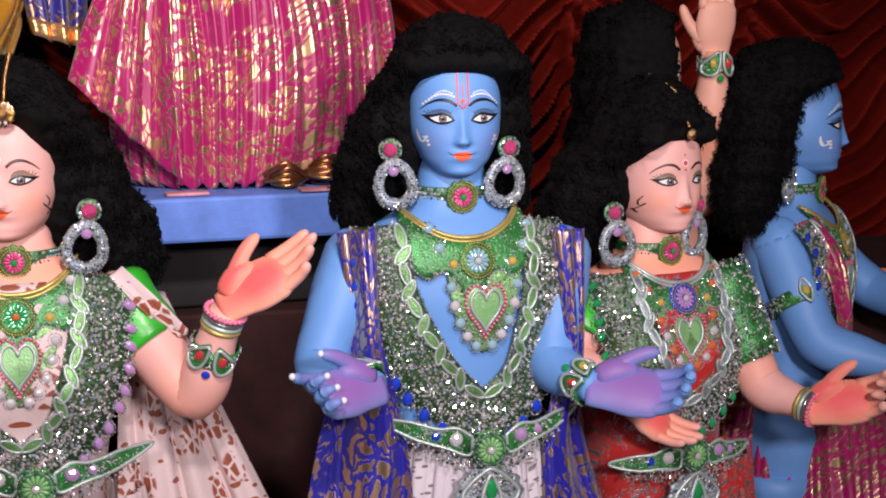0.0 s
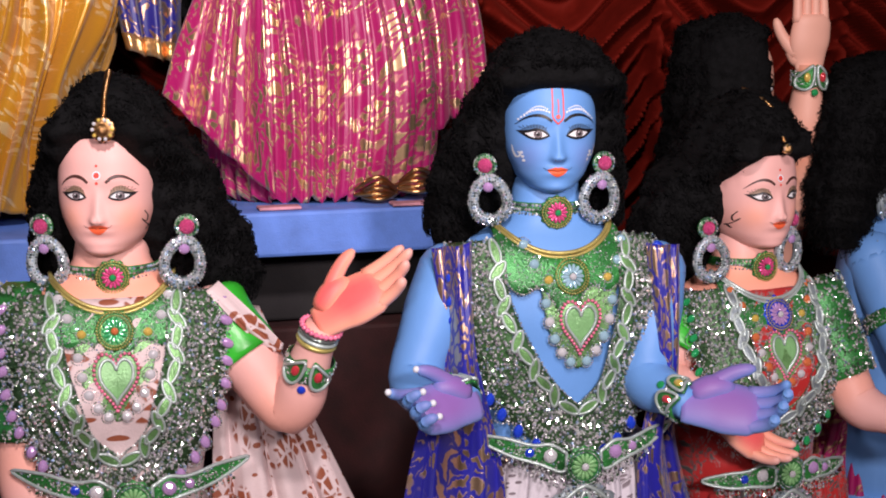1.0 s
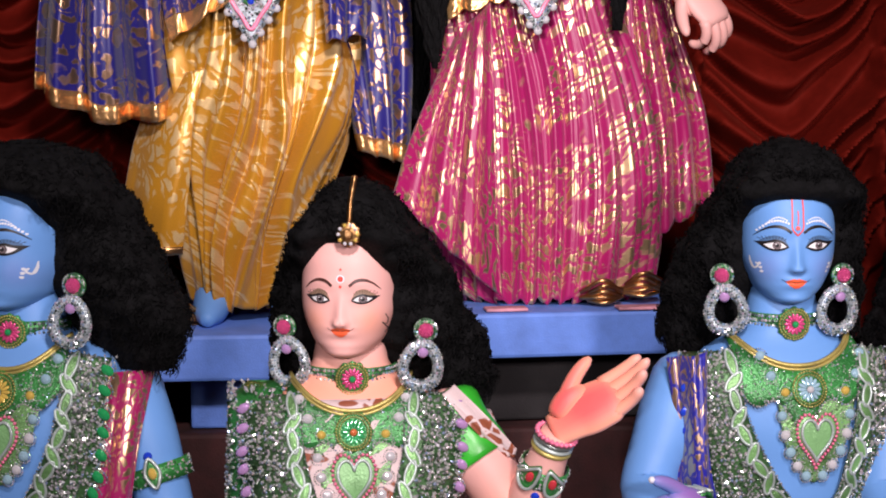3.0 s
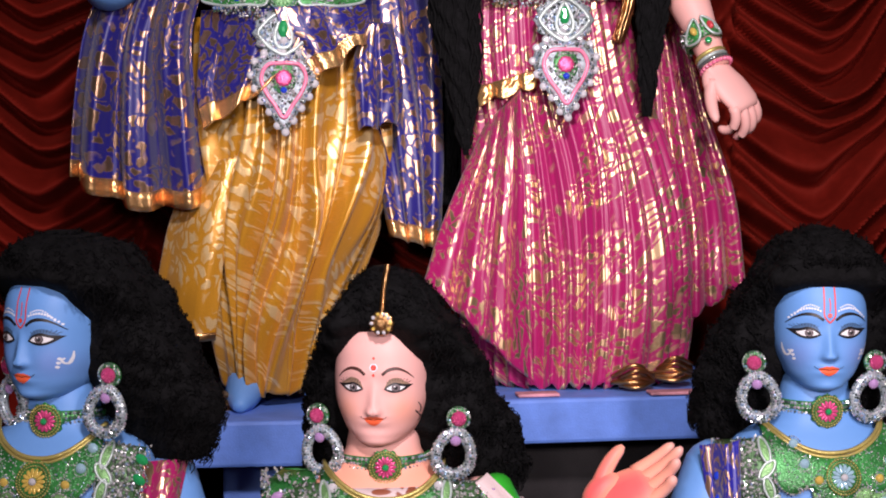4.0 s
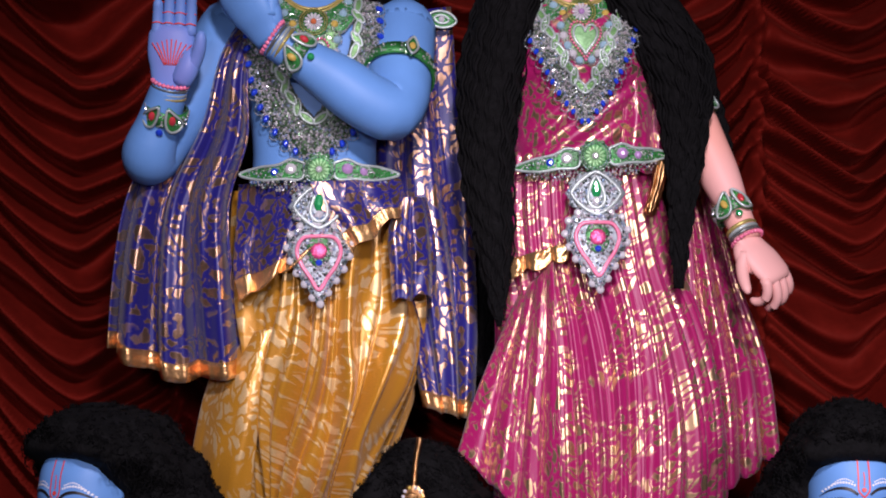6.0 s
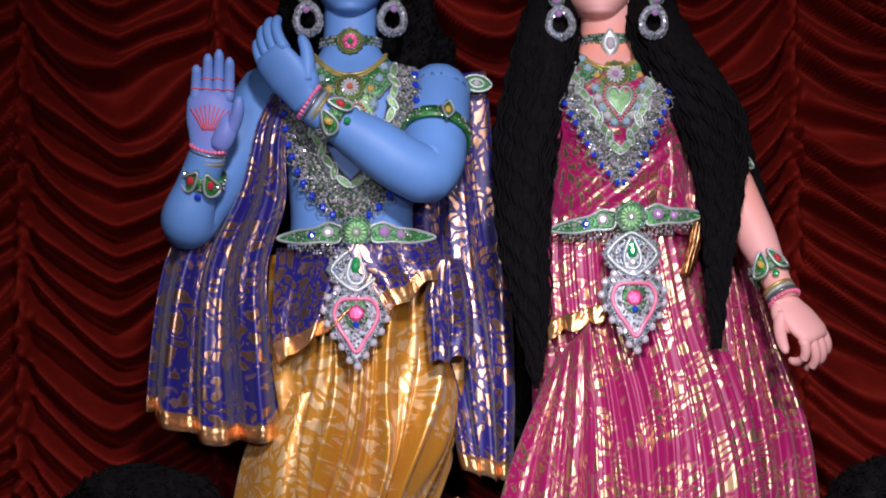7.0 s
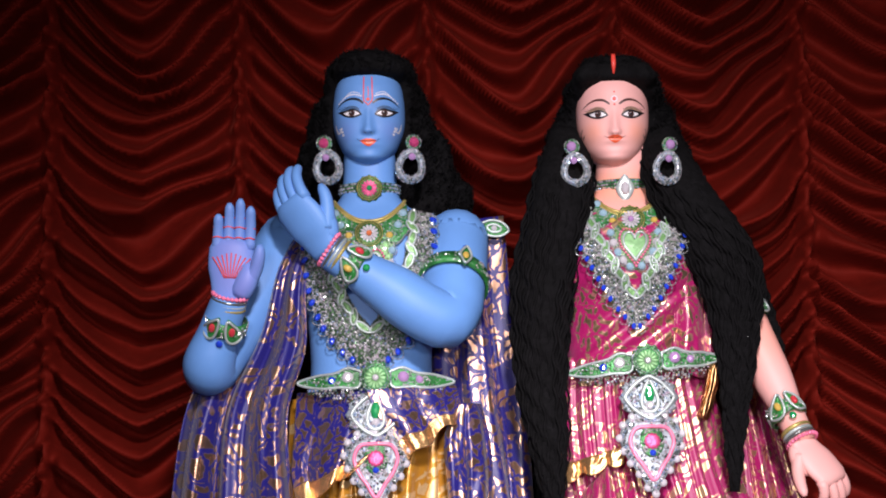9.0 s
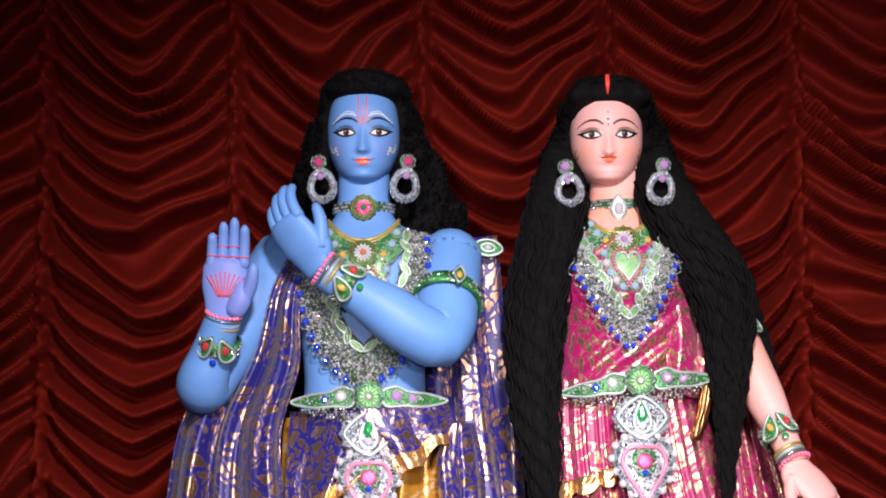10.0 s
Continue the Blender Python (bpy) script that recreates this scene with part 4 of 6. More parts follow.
        for i in range(13):
            j = min(59, 2 + int(i * 4.6))
            d = q[min(j + 1, 59)] - q[max(j - 1, 0)]
            stone(gem, T, sk.at(q[j][0], q[j][1], 0.014), 0.0092 * min(1.0, wide, drop) ** 2, tall=1.4, turn=math.atan2(d[1], d[0]) * -1 + 0.6 * sx)
            c = Build()
            beads(c, sk, place2("drop", q[j][0], q[j][1], 0.0175, 0.017), 0.0023, 0.012, 1.9, closed=True)
            part("stone_setting", c, CLEAR, T, "", False)
    return T, sk


def earrings(st, label, xs=(-0.108, 0.11), y=-0.04, z=-0.055, k=1.0, stud=PINK_SEQ, lean=0.12):
    """Two big crystal drop hoops hanging beside the cheeks."""
    for i, x in enumerate(xs):
        T = thing("earring", st.M @ st.H @ pose(x, y, z) @ pose(0, 0, 0, 0, -8 if i == 0 else 8, (-12 if i == 0 else 12)), label, "earring", "earrings of the statues")
        sk = Skin(lambda x, z: x * 0)
        b = Build()
        a = np.linspace(0, 2 * np.pi, 37)[:-1]
        hoop = np.stack([np.sin(a) * (0.030 - 0.004 * np.cos(a)), -0.066 - 0.036 * -np.cos(a)], -1) * k
        cord(b, sk, hoop, 0.0095 * k, 0.0, closed=True, m=8)
        part("hoop", b, SILVER_SEQ, T)
        g = Build()
        for sc in (0.74, 0.85, 0.96, 1.07, 1.18, 1.28):
            c = hoop.mean(0)
            beads(g, sk, c + (hoop - c) * sc, 0.0030 * k, (0.0095 - 0.06 * abs(sc - 1.0) ** 1.6) * k, 1.7, closed=True)
        beads(g, sk, place2("round", 0, -0.004 * k, 0.0155 * k, 0.0155 * k), 0.0026 * k, 0.004, 1.75, closed=True)
        beads(g, sk, place2("round", 0, -0.004 * k, 0.0195 * k, 0.0195 * k), 0.0024 * k, 0.002, 1.75, closed=True)
        part("crystal_crust", g, CLEAR, T, "clear crystals", False)
        b = Build()
        plate(b, sk, place2("round", 0, -0.004 * k, 0.021 * k, 0.021 * k), 0.0, 0.006)
        part("stud", b, GREEN_SEQ, T)
        stone(stud or LILAC_GEM, T, (0, -0.006, -0.004 * k), 0.0135 * k)
        stone(LILAC_GEM, T, (0, -0.006, -0.042 * k), 0.0098 * k)


def choker(st, label, z=-0.14, r=0.030, ros=(GREEN_SEQ, PINK_SEQ, GREEN_GEM), rhomb=False):
    T = thing("choker", st.M, label, "choker")
    rx, ry, cy = herm(st.T, z)[0] + np.array((0.004, 0.004, 0))
    b = Build()
    a = np.linspace(0, 2 * np.pi, 48, endpoint=False)
    b.grid(np.array([np.stack([rx * np.cos(a) * k, cy + ry * np.sin(a) * k, np.full(48, z + dz)], -1) for dz, k in ((-0.012, 0.97), (-0.012, 1.02), (0.012, 1.02), (0.012, 0.97))]), 0, True)
    part("band", b, GREEN_SEQ, T)
    g = Build()
    for dz in (-0.008, 0.0, 0.008):
        for q in np.linspace(-2.9, -0.2, 30):
            g.bead(((rx + 0.003) * math.cos(q), cy + (ry + 0.003) * math.sin(q), z + dz), 0.0038, 0, q)
    part("crystal_crust", g, CLEAR, T, "", False)
    flat = Skin(lambda x, zz: cy - ry - 0.004 + 5.5 * np.asarray(x) ** 2)
    if rhomb:
        b = Build()
        plate(b, flat, place2("rhomb", 0, z - 0.012, 0.034, 0.034), 0.003, 0.005)
        p = part("pendant", b, SILVER_CORD, T)
        stone(WHITE_GEM, p, flat.at(0, z - 0.012, 0.008), 0.010, tall=1.5)
    else:
        medal(T, flat, 0, z - 0.004, r, 0.003, *ros)


def rings_on(name, st, c, axis, r, rows, label, category="bangle"):
    """Bangles round a wrist: rows of (offset along the arm, thickness, material, beaded)."""
    ax = Vector(st.way(axis)).normalized()
    m = ax.to_track_quat("Z", "Y").to_matrix().to_4x4()
    m.translation = Vector(st.loc(c))
    T = thing(name, st.M @ m, label, category)
    a = np.linspace(0, 2 * np.pi, 33)
    for off, th, mat, beaded, grow in rows:
        b = Build()
        R = r + grow
        if beaded:
            q = np.linspace(0, 2 * np.pi, 145)
            b.tube(np.stack([R * np.cos(q), R * np.sin(q), np.full(145, off)], -1), th * (0.72 + 0.28 * np.cos(24 * q)), 6, 0, cap=False)
        else:
            b.tube(np.stack([R * np.cos(a), R * np.sin(a), np.full(33, off)], -1), th, 6, 0, cap=False)
        part("ring", b, mat, T)
    return T


STD_RINGS = [(-0.014, 0.0045, ROPE, False, 0.001), (-0.005, 0.0042, SILVER_CORD, False, 0.001), (0.004, 0.0042, PEARL, False, 0.002), (0.014, 0.0055, PINK_BEAD, True, 0.003)]


def cuff(st, c, axis, normal, r, label, style=0):
    """A jewelled green cuff lying round an arm, its front towards normal."""
    ax, n = Vector(st.way(axis)).normalized(), Vector(st.way(normal))
    n = (n - ax * n.dot(ax)).normalized()
    s = ax.cross(n)
    m = Matrix((s, -n, ax)).transposed().to_4x4()
    m.translation = Vector(st.loc(c))
    if m.to_3x3().determinant() < 0:
        m = Matrix((-s, -n, ax)).transposed().to_4x4()
        m.translation = Vector(st.loc(c))
    T = thing("arm_cuff", st.M @ m, label, "arm cuff")
    sk = Skin(lambda x, z: -np.sqrt(np.clip(r * r - np.clip(np.asarray(x), -r * 0.98, r * 0.98) ** 2, 0, None)))
    b = Build()
    a = np.linspace(0, 2 * np.pi, 40, endpoint=False)
    w = 0.016
    b.grid(np.array([np.stack([r * k * np.cos(a), r * k * np.sin(a), np.full(40, dz)], -1) for dz, k in ((-w, 0.98), (-w, 1.05), (w, 1.05), (w, 0.98))]), 0, True)
    part("band", b, GREEN_SEQ, T)
    g = Build()
    rng = np.random.default_rng(7)
    for _ in range(260):
        q = rng.uniform(0, 6.28)
        z = rng.uniform(-w, w)
        g.bead((r * 1.06 * math.cos(q), r * 1.06 * math.sin(q), z), rng.uniform(0.0018, 0.0032), 0, q)
    part("crystal_crust", g, GLITTER, T, "", False)
    for sx, mat in ((-1, RED_GEM if style != 2 else YELLOW_GEM), (1, RED_GEM)) if style != 1 else ((0, YELLOW_GEM),):
        x, tz = sx * r * 0.5, 0.004
        shape, an = ("drop", sx * 0.45) if style != 1 else ("rhomb", 0)
        b = Build()
        plate(b, sk, place2(shape, x, tz, 0.024, 0.030, an), r * 0.08, 0.004)
        p = part("petal_plate", b, GREEN_SEQ, T)
        k = Build()
        cord(k, sk, place2(shape, x, tz, 0.021, 0.027, an), 0.003, r * 0.08 + 0.005, closed=True)
        part("cord", k, SILVER_CORD, p)
        stone(mat, p, sk.at(x, tz, r * 0.08 + 0.004), 0.0075, tall=1.4)
    stone(BLUE_GEM if style != 2 else GREEN_GEM, T, sk.at(0, -0.028 if style != 1 else 0.034, 0.003), 0.008)
    return T


def belt(M, sk, label, half=0.172, seed=3, tilt=0.0, vee=0.0):
    """A waist ornament: rosette, two winged plates, and a long jewelled pendant. Origin at the rosette."""
    rng = np.random.default_rng(seed)
    T = thing("belt_ornament", M, label, "belt ornament")
    for sx in (-1, 1):
        wing = [(sx * x, z + tilt * sx * x + vee * x) for x, z in ((0.032, 0.016), (0.06, 0.024), (0.085, 0.014), (half * 0.75, 0.008), (half, -0.006), (half * 0.7, -0.020), (0.08, -0.018), (0.035, -0.016))]
        ring = spline([(x, z, 0) for x, z in wing + wing[:1]], 40)[:-1, :2]
        b = Build()
        plate(b, sk, ring, 0.006, 0.005)
        w = part("wing", b, GREEN_SEQ, T, "green sequinned wing plate with silver cord edge")
        c = Build()
        cord(c, sk, ring, 0.0032, 0.008, closed=True)
        part("cord", c, SILVER_CORD, w)
        stone(LILAC_GEM if sx > 0 else WHITE_GEM, w, sk.at(sx * 0.06, 0.003 + tilt * sx * 0.06 + vee * 0.06, 0.009), 0.013)
        stone(BLUE_GEM if sx < 0 else LILAC_GEM, w, sk.at(sx * 0.095, -0.003 + tilt * sx * 0.095 + vee * 0.095, 0.009), 0.009)
        g = Build()
        wc = ring.mean(0)
        for _ in range(140):
            q = wc + (ring[rng.integers(0, len(ring))] - wc) * rng.uniform(0.1, 0.88)
            g.bead(sk.at(q[0], q[1], 0.0085), rng.uniform(0.0014, 0.0032), 0, rng.uniform(0, 6))
        part("crystal_crust", g, GLITTER, w, "", False)
        # fringe of beads under the wing
        g = Build()
        for i in range(16):
            x = sx * (0.03 + i * (half - 0.05) / 16)
            for j in range(int(6 - i * 0.25)):
                g.bead(sk.at(x + rng.normal() * 0.002, -0.024 - j * 0.006 + tilt * x + vee * abs(x), 0.007), rng.uniform(0.0025, 0.0042), 0, rng.uniform(0, 6))
        part("bead_fringe", g, GLITTER, T, "", False)
    medal(T, sk, 0, 0.002, 0.036, 0.009, GREEN_SEQ, LIGHT_GREEN, WHITE_GEM, CLEAR)
    # pendant: upper lozenge
    b = Build()
    plate(b, sk, place2("lobes", 0, -0.078, 0.062, 0.05), 0.007, 0.005)
    up = part("upper_plate", b, SILVER_SEQ, T)
    c = Build()
    cord(c, sk, place2("rhomb", 0, -0.078, 0.085, 0.046), 0.0042, 0.012, closed=True)
    cord(c, sk, place2("drop", 0, -0.076, 0.026, 0.034), 0.0038, 0.013, closed=True)
    part("cord", c, SILVER_CORD, up)
    stone(GREEN_GEM, up, sk.at(0, -0.07, 0.012), 0.011, tall=1.8)
    stone(WHITE_GEM, up, sk.at(0.0, -0.095, 0.012), 0.009)
    g = Build()
    for _ in range(320):
        a, k = rng.uniform(0, 6.28), rng.uniform(0.3, 1)
        g.bead(sk.at(0.06 * k * math.cos(a), -0.078 + 0.05 * k * math.sin(a), 0.012), rng.uniform(0.002, 0.0042), 0, a)
    part("crystal_crust", g, CLEAR, up, "", False)
    # lower shield
    sh = [(0, -0.118), (0.05, -0.125), (0.068, -0.16), (0.055, -0.205), (0.028, -0.245), (0, -0.285), (-0.028, -0.245), (-0.055, -0.205), (-0.068, -0.16), (-0.05, -0.125)]
    ring = spline([(x, z, 0) for x, z in sh + sh[:1]], 50)[:-1, :2]
    b = Build()
    plate(b, sk, ring, 0.008, 0.006)
    lo = part("shield", b, SILVER_SEQ, T, "shield-shaped pendant set with crystals")
    c = ring.mean(0)
    for i in range(0, len(ring), 3):
        stone(WHITE_GEM, lo, sk.at(*ring[i], 0.009), 0.0088)
    g = Build()
    for sc in (0.84, 0.9):
        beads(g, sk, c + (ring - c) * sc, 0.003, 0.013, 1.8, closed=True)
    for _ in range(300):
        q = c + (ring[rng.integers(0, len(ring))] - c) * rng.uniform(0.1, 0.95)
        g.bead(sk.at(q[0], q[1], 0.0140), rng.uniform(0.002, 0.0045), 0, rng.uniform(0, 6))
    part("crystal_crust", g, CLEAR, lo, "", False)
    g = Build()
    cord(g, sk, c + (ring - c) * 0.68, 0.0045, 0.014, closed=True)
    part("pink_cord", g, PINK_BEAD, lo)
    g = Build()
    plate(g, sk, place2("round", 0, -0.172, 0.026, 0.034), 0.013, 0.004)
    part("oval", g, GREEN_SEQ, lo)
    g = Build()
    plate(g, sk, place2("lobes", 0, -0.172, 0.017, 0.017), 0.017, 0.006)
    part("flower", g, PINK_SEQ, lo)
    stone(BLUE_GEM, lo, sk.at(0.0, -0.197, 0.016), 0.007)
    return T


# ---- garments ----
def drape(name, left, right, folds, amp, mat, label, category, seed=0, n=150, rows=70, fan=1.0, sag=0.0, hem=None, hem_h=0.03, gather=0.0, parent=None):
    """Hanging cloth between two edge lines (points x, y, z from the top down), with folds across it and an optional foil hem."""
    L, R = spline(left, rows), spline(right, rows)
    base = (L[-1] + R[-1]) / 2
    u = np.linspace(0, 1, n)
    rng = np.random.default_rng(seed)
    ph = rng.uniform(0, 6.28, 6)
    t = np.linspace(0, 1, rows)[:, None]
    uu = u[None] + 0.02 * np.sin(u[None] * 17 + ph[0]) + 0.012 * np.sin(t * 5 + u[None] * 8 + ph[1])
    wave = np.sin(uu * folds * 2 * np.pi + ph[2])
    sharp = np.sign(wave) * np.abs(wave) ** 0.7 + 0.28 * np.sin(uu * folds * 4.7 * np.pi + ph[3] + t * 2) + 0.16 * np.sin(t * 13 + uu * 18 + ph[4])
    grow = gather + (1 - gather) * t ** 0.7
    bow = -np.sin(u * np.pi)[None] * fan
    P = L[:, None] * (1 - u)[None, :, None] + R[:, None] * u[None, :, None]
    P[..., 1] += amp * sharp * grow + 0.04 * bow
    P[..., 0] += 0.35 * amp * np.cos(uu * folds * 2 * np.pi + ph[2]) * grow
    P[..., 2] += -sag * np.sin(u * np.pi)[None] * t ** 2 + 0.006 * np.sin(uu * folds * 2 * np.pi) * t
    w = np.linalg.norm(R - L, axis=1).max() * 1.5
    uv = np.stack([np.broadcast_to(u * w, (rows, n)), np.broadcast_to(-t * np.linalg.norm(L[0] - L[-1]), (rows, n))], -1)
    T = thing(name, Matrix.Translation(base), label, category)
    b = Build()
    b.grid(P - base, 0, uv=uv)
    thick(part("cloth", b, mat, T), 0.003)
    if hem is not None:
        k = max(2, int(rows * hem_h / np.linalg.norm(L[0] - L[-1])))
        Q = P[-k - 1:] - base
        Q[..., 1] -= 0.005
        b = Build()
        b.grid(Q, 0, uv=uv[-k - 1:])
        thick(part("hem", b, hem, T, "shining gold foil hem"), 0.003)
    return T


def skirt(name, cx, cy, levels, folds, amp, mat, label, seed, z_base, twist=0.0, chaos=0.0):
    """A pleated skirt: levels of z, (centre shift, half-width, half-depth), pleats deepening towards the hem."""
    rng = np.random.default_rng(seed)
    zs = np.linspace(levels[0][0], levels[-1][0], 90)
    q = herm(levels, zs)
    n = 420
    a = np.linspace(0, 2 * np.pi, n, endpoint=False)
    ph = rng.uniform(0, 6.28, 8)
    top = zs[-1]
    rows, uvs = [], []
    for z, (dx, rx, ry) in zip(zs, q):
        t = (top - z) / (top - zs[0])
        aa = a + twist * t + 0.05 * np.sin(3 * a + ph[0]) + 0.03 * np.sin(7 * a + ph[1] + 4 * t)
        aa = aa + chaos * (0.16 * np.sin(2 * a + ph[5] + 3.1 * t) + 0.09 * np.sin(5 * a + ph[6] - 5.3 * t) + 0.05 * np.sin(9 * a + 11 * t + ph[7]))
        s = np.sin(folds * aa + ph[2]) * (1 - 0.5 * chaos * (0.5 + 0.5 * np.sin(4 * a + 6 * t + ph[1])))
        s = np.sign(s) * np.abs(s) ** 0.6 + 0.5 * np.sin(folds * 2.3 * aa + ph[3] + 2 * t) + 0.3 * np.sin(11 * t + 5 * aa + ph[4])
        k = 1 + amp * s * (0.35 + 0.65 * t ** 0.8)
        rows.append(np.stack([dx + rx * k * np.cos(a), ry * k * np.sin(a), np.full(n, z - z_base) + 0.008 * s * t], -1))
        uvs.append(np.stack([a * (rx + ry) * 0.75, np.full(n, z)], -1))
    T = thing(name, Matrix.Translation((cx, cy, z_base)), label, "skirt")
    b = Build()
    b.grid(np.array(rows), 0, True, uv=np.array(uvs))
    thick(part("cloth", b, mat, T), 0.003)
    return T


# ---- the stage ----
def slab(name, x0, x1, y0, y1, z0, z1, mat, label, category="", kind="structure", bevel=0.006, turn=0.0):
    bm = bmesh.new()
    bmesh.ops.create_cube(bm, size=1)
    bmesh.ops.scale(bm, vec=(x1 - x0, y1 - y0, z1 - z0), verts=bm.verts)
    if bevel:
        bmesh.ops.bevel(bm, geom=bm.edges[:], offset=bevel, segments=2, affect="EDGES", profile=0.5)
    me = bpy.data.meshes.new(name)
    bm.to_mesh(me)
    bm.free()
    me.materials.append(mat)
    ob = new(name, me)
    ob.matrix_world = pose((x0 + x1) / 2, (y0 + y1) / 2, (z0 + z1) / 2, 0, 0, turn)
    return tagged(ob, label, category, "", kind)


slab("floor", -5, 6, -3, 5.2, -0.1, 0, FLOOR, "dark brown boarded floor", bevel=0)
slab("wall_back", -5, 6, 4.7, 4.85, 0.004, 4.6, DARK_CLOTH, "black cloth wall behind the curtain", bevel=0)
slab("wall_left", -5.15, -5, -3, 4.85, 0.004, 4.6, DARK_CLOTH, "black cloth side wall", bevel=0)
slab("wall_right", 6, 6.15, -3, 4.85, 0.004, 4.6, DARK_CLOTH, "black cloth side wall", bevel=0)
slab("ceiling", -5, 6, -3, 4.85, 4.604, 4.7, DARK_CLOTH, "black cloth canopy", bevel=0)

CURTAIN_Y, SEAM0, SEAM = 4.35, -0.945, 0.486


def curtain():
    """Ruched stage curtain: columns between gathered seams, each hung in overlapping swags."""
    x0, x1, z0, z1 = -2.6, 3.2, 0.02, 3.9
    nx, nz = 660, 560
    x, z = np.linspace(x0, x1, nx), np.linspace(z0, z1, nz)
    X, Zz = np.meshgrid(x, z)
    c = (X - SEAM0) / SEAM
    col = np.floor(c)
    u = (c - col) * 2 - 1
    rnd = lambda k: np.modf(np.sin(col * 12.9898 + k * 78.233) * 43758.5453)[0]
    sagd = 0.19 * (1 - np.abs(u) ** 1.35) ** 0.9
    tip = 0.05 * rnd(1) * u + 0.03 * rnd(2)
    v = (Zz + sagd + tip + 0.014 * np.sin(Zz * 7 + col * 2) + 0.012 * np.sin(4 * u + Zz * 11 + col)) / 0.084
    v = v + 0.34 * np.sin(v * 0.71 + col * 1.7) + 0.16 * np.sin(v * 1.93 + 3 * u + col) + 0.10 * np.sin(v * 0.37 - 4 * u)
    ph = v - np.floor(v)
    k = np.floor(v)
    size = 0.55 + 0.75 * np.abs(np.modf(np.sin(k * 17.3 + col * 5.1) * 951.7)[0])
    fold = np.where(ph < 0.34, ph / 0.34, (1 - ph) / 0.66)
    fold = np.sin(fold * np.pi / 2) ** 2.4
    edge = np.clip((1 - np.abs(u)) / 0.2, 0, 1)
    Y = CURTAIN_Y - 0.135 * fold * size * (0.3 + 0.7 * edge) - 0.03 * (1 - u ** 2)
    # gathered seams: a proud ruffled cord down each column's edge
    seam = np.exp(-((1 - np.abs(u)) / 0.075) ** 2)
    Y -= seam * (0.10 + 0.018 * np.sin(Zz * 75 + 5 * np.sin(Zz * 9 + col)) + 0.010 * np.sin(Zz * 31 + col * 3))
    b = Build()
    b.grid(np.stack([X, Y, Zz], -1) - np.array([0.3, CURTAIN_Y, z0]), 0)
    return whole("stage_curtain", b, CURTAIN, Matrix.Translation((0.3, CURTAIN_Y, z0)), "dark red velvet curtain ruched into hanging swags", "curtain")


curtain()

PED1, PED2 = 1.172, 1.21
for nm, xa, xb, ya, yb, zt, th, lab, tr in (("pedestal", -0.62, 0.14, 3.55, 4.15, PED1, 0.098, "blue distempered block under the blue statue", 0.0), ("pedestal", 0.18, 0.86, 3.52, 4.12, PED2 + 0.005, 0.095, "blue distempered block under the magenta-robed statue", 4.0)):
    slab(nm, xa, xb, ya, yb, zt - th, zt, BLUE_PAINT, lab, "pedestal", "", 0.008, tr)
slab("pedestal", -0.24, -0.12, 3.66, 4.05, 0.95, PED1 - 0.100, BLUE_PAINT, "narrow blue block under the pedestal", "pedestal", "", 0.006)
slab("riser", -1.9, 2.6, 3.62, 4.2, 0.004, 0.948, MAROON, "dark maroon cloth-covered riser behind the front statues", "riser", "", 0.01)
slab("support_box", 0.2, 0.84, 3.68, 4.1, 0.952, PED2 - 0.094, DARK_CLOTH, "black box under the blue block", "box", "", 0.006, 4.0)
# strips of painted edging on the right block
for xa, xb, z in ((0.38, 0.47, 0), (0.66, 0.78, 0)):
    slab("lace_strip", xa, xb, 3.53, 3.57, PED2 + 0.006, PED2 + 0.013, paint("pink_lace", (0.5, 0.22, 0.27), 0.7, 0.5, 0.8), "pink lace strip on the blue block", "lace strip", "", 0.003, 4.0)

# ---- front statue with open hand and red palm ----
NAIL = 8


def front_skirt(x, y, eye, mat, label, seed, half=0.19, flare=0.29):
    return skirt("skirt", x, y, [(0.03, (0, flare + 0.05, 0.24)), (0.4, (0, flare, 0.20)), (eye - 0.76, (0, half + 0.03, 0.145)), (eye - 0.56, (0, half - 0.008, 0.122))], 22, 0.05, mat, label, seed, 0.03)


F2 = Statue(0.078, 3.0, 1.342, 0, -13, 0, False, 0.035, gaze=0.001, rise=0.058, eye_size=0.84)
F2.add_arm((0.255, 3.0, 1.065), (0.375, 2.93, 0.94), (0.426, 2.86, 1.115), 0.98)
F2.add_palm((0.432, 2.86, 1.125), (0.80, -0.12, 0.50), (-0.30, -0.72, 0.62), -1, curl=(0.12, 0.2, 0.3, 0.3), thumb=0.75, k=1.12, tint=1.0)
F2.add_arm((-0.075, 3.0, 1.065), (-0.085, 2.96, 0.84), (-0.03, 2.82, 0.72), 0.98)
F2.add_palm((-0.03, 2.82, 0.72), (0.6, -0.5, -0.1), (0, -0.4, 0.8), 1)
legs(F2.b, 1.33)
F2.done("pink-faced female clay idol with an open red-painted palm")
wig(F2, [(-0.25, (0.15, 0.16, -0.07, 0.14)), (-0.18, (0.158, 0.235, -0.03, 0.16)), (-0.1, (0.153, 0.225, 0.0, 0.17)), (-0.02, (0.145, 0.19, 0.03, 0.17)), (0.045, (0.125, 0.155, 0.035, 0.16)), (0.075, (0.112, 0.135, 0.05, 0.155)), (0.1, (0.098, 0.118, 0.078, 0.15)), (0.13, (0.082, 0.1, 0.085, 0.14)), (0.17, (0.055, 0.065, 0.07, 0.11)), (0.2, (0.01, 0.01, 0.0, 0.03))], "big black curly wool wig", 11, arch=0.045)
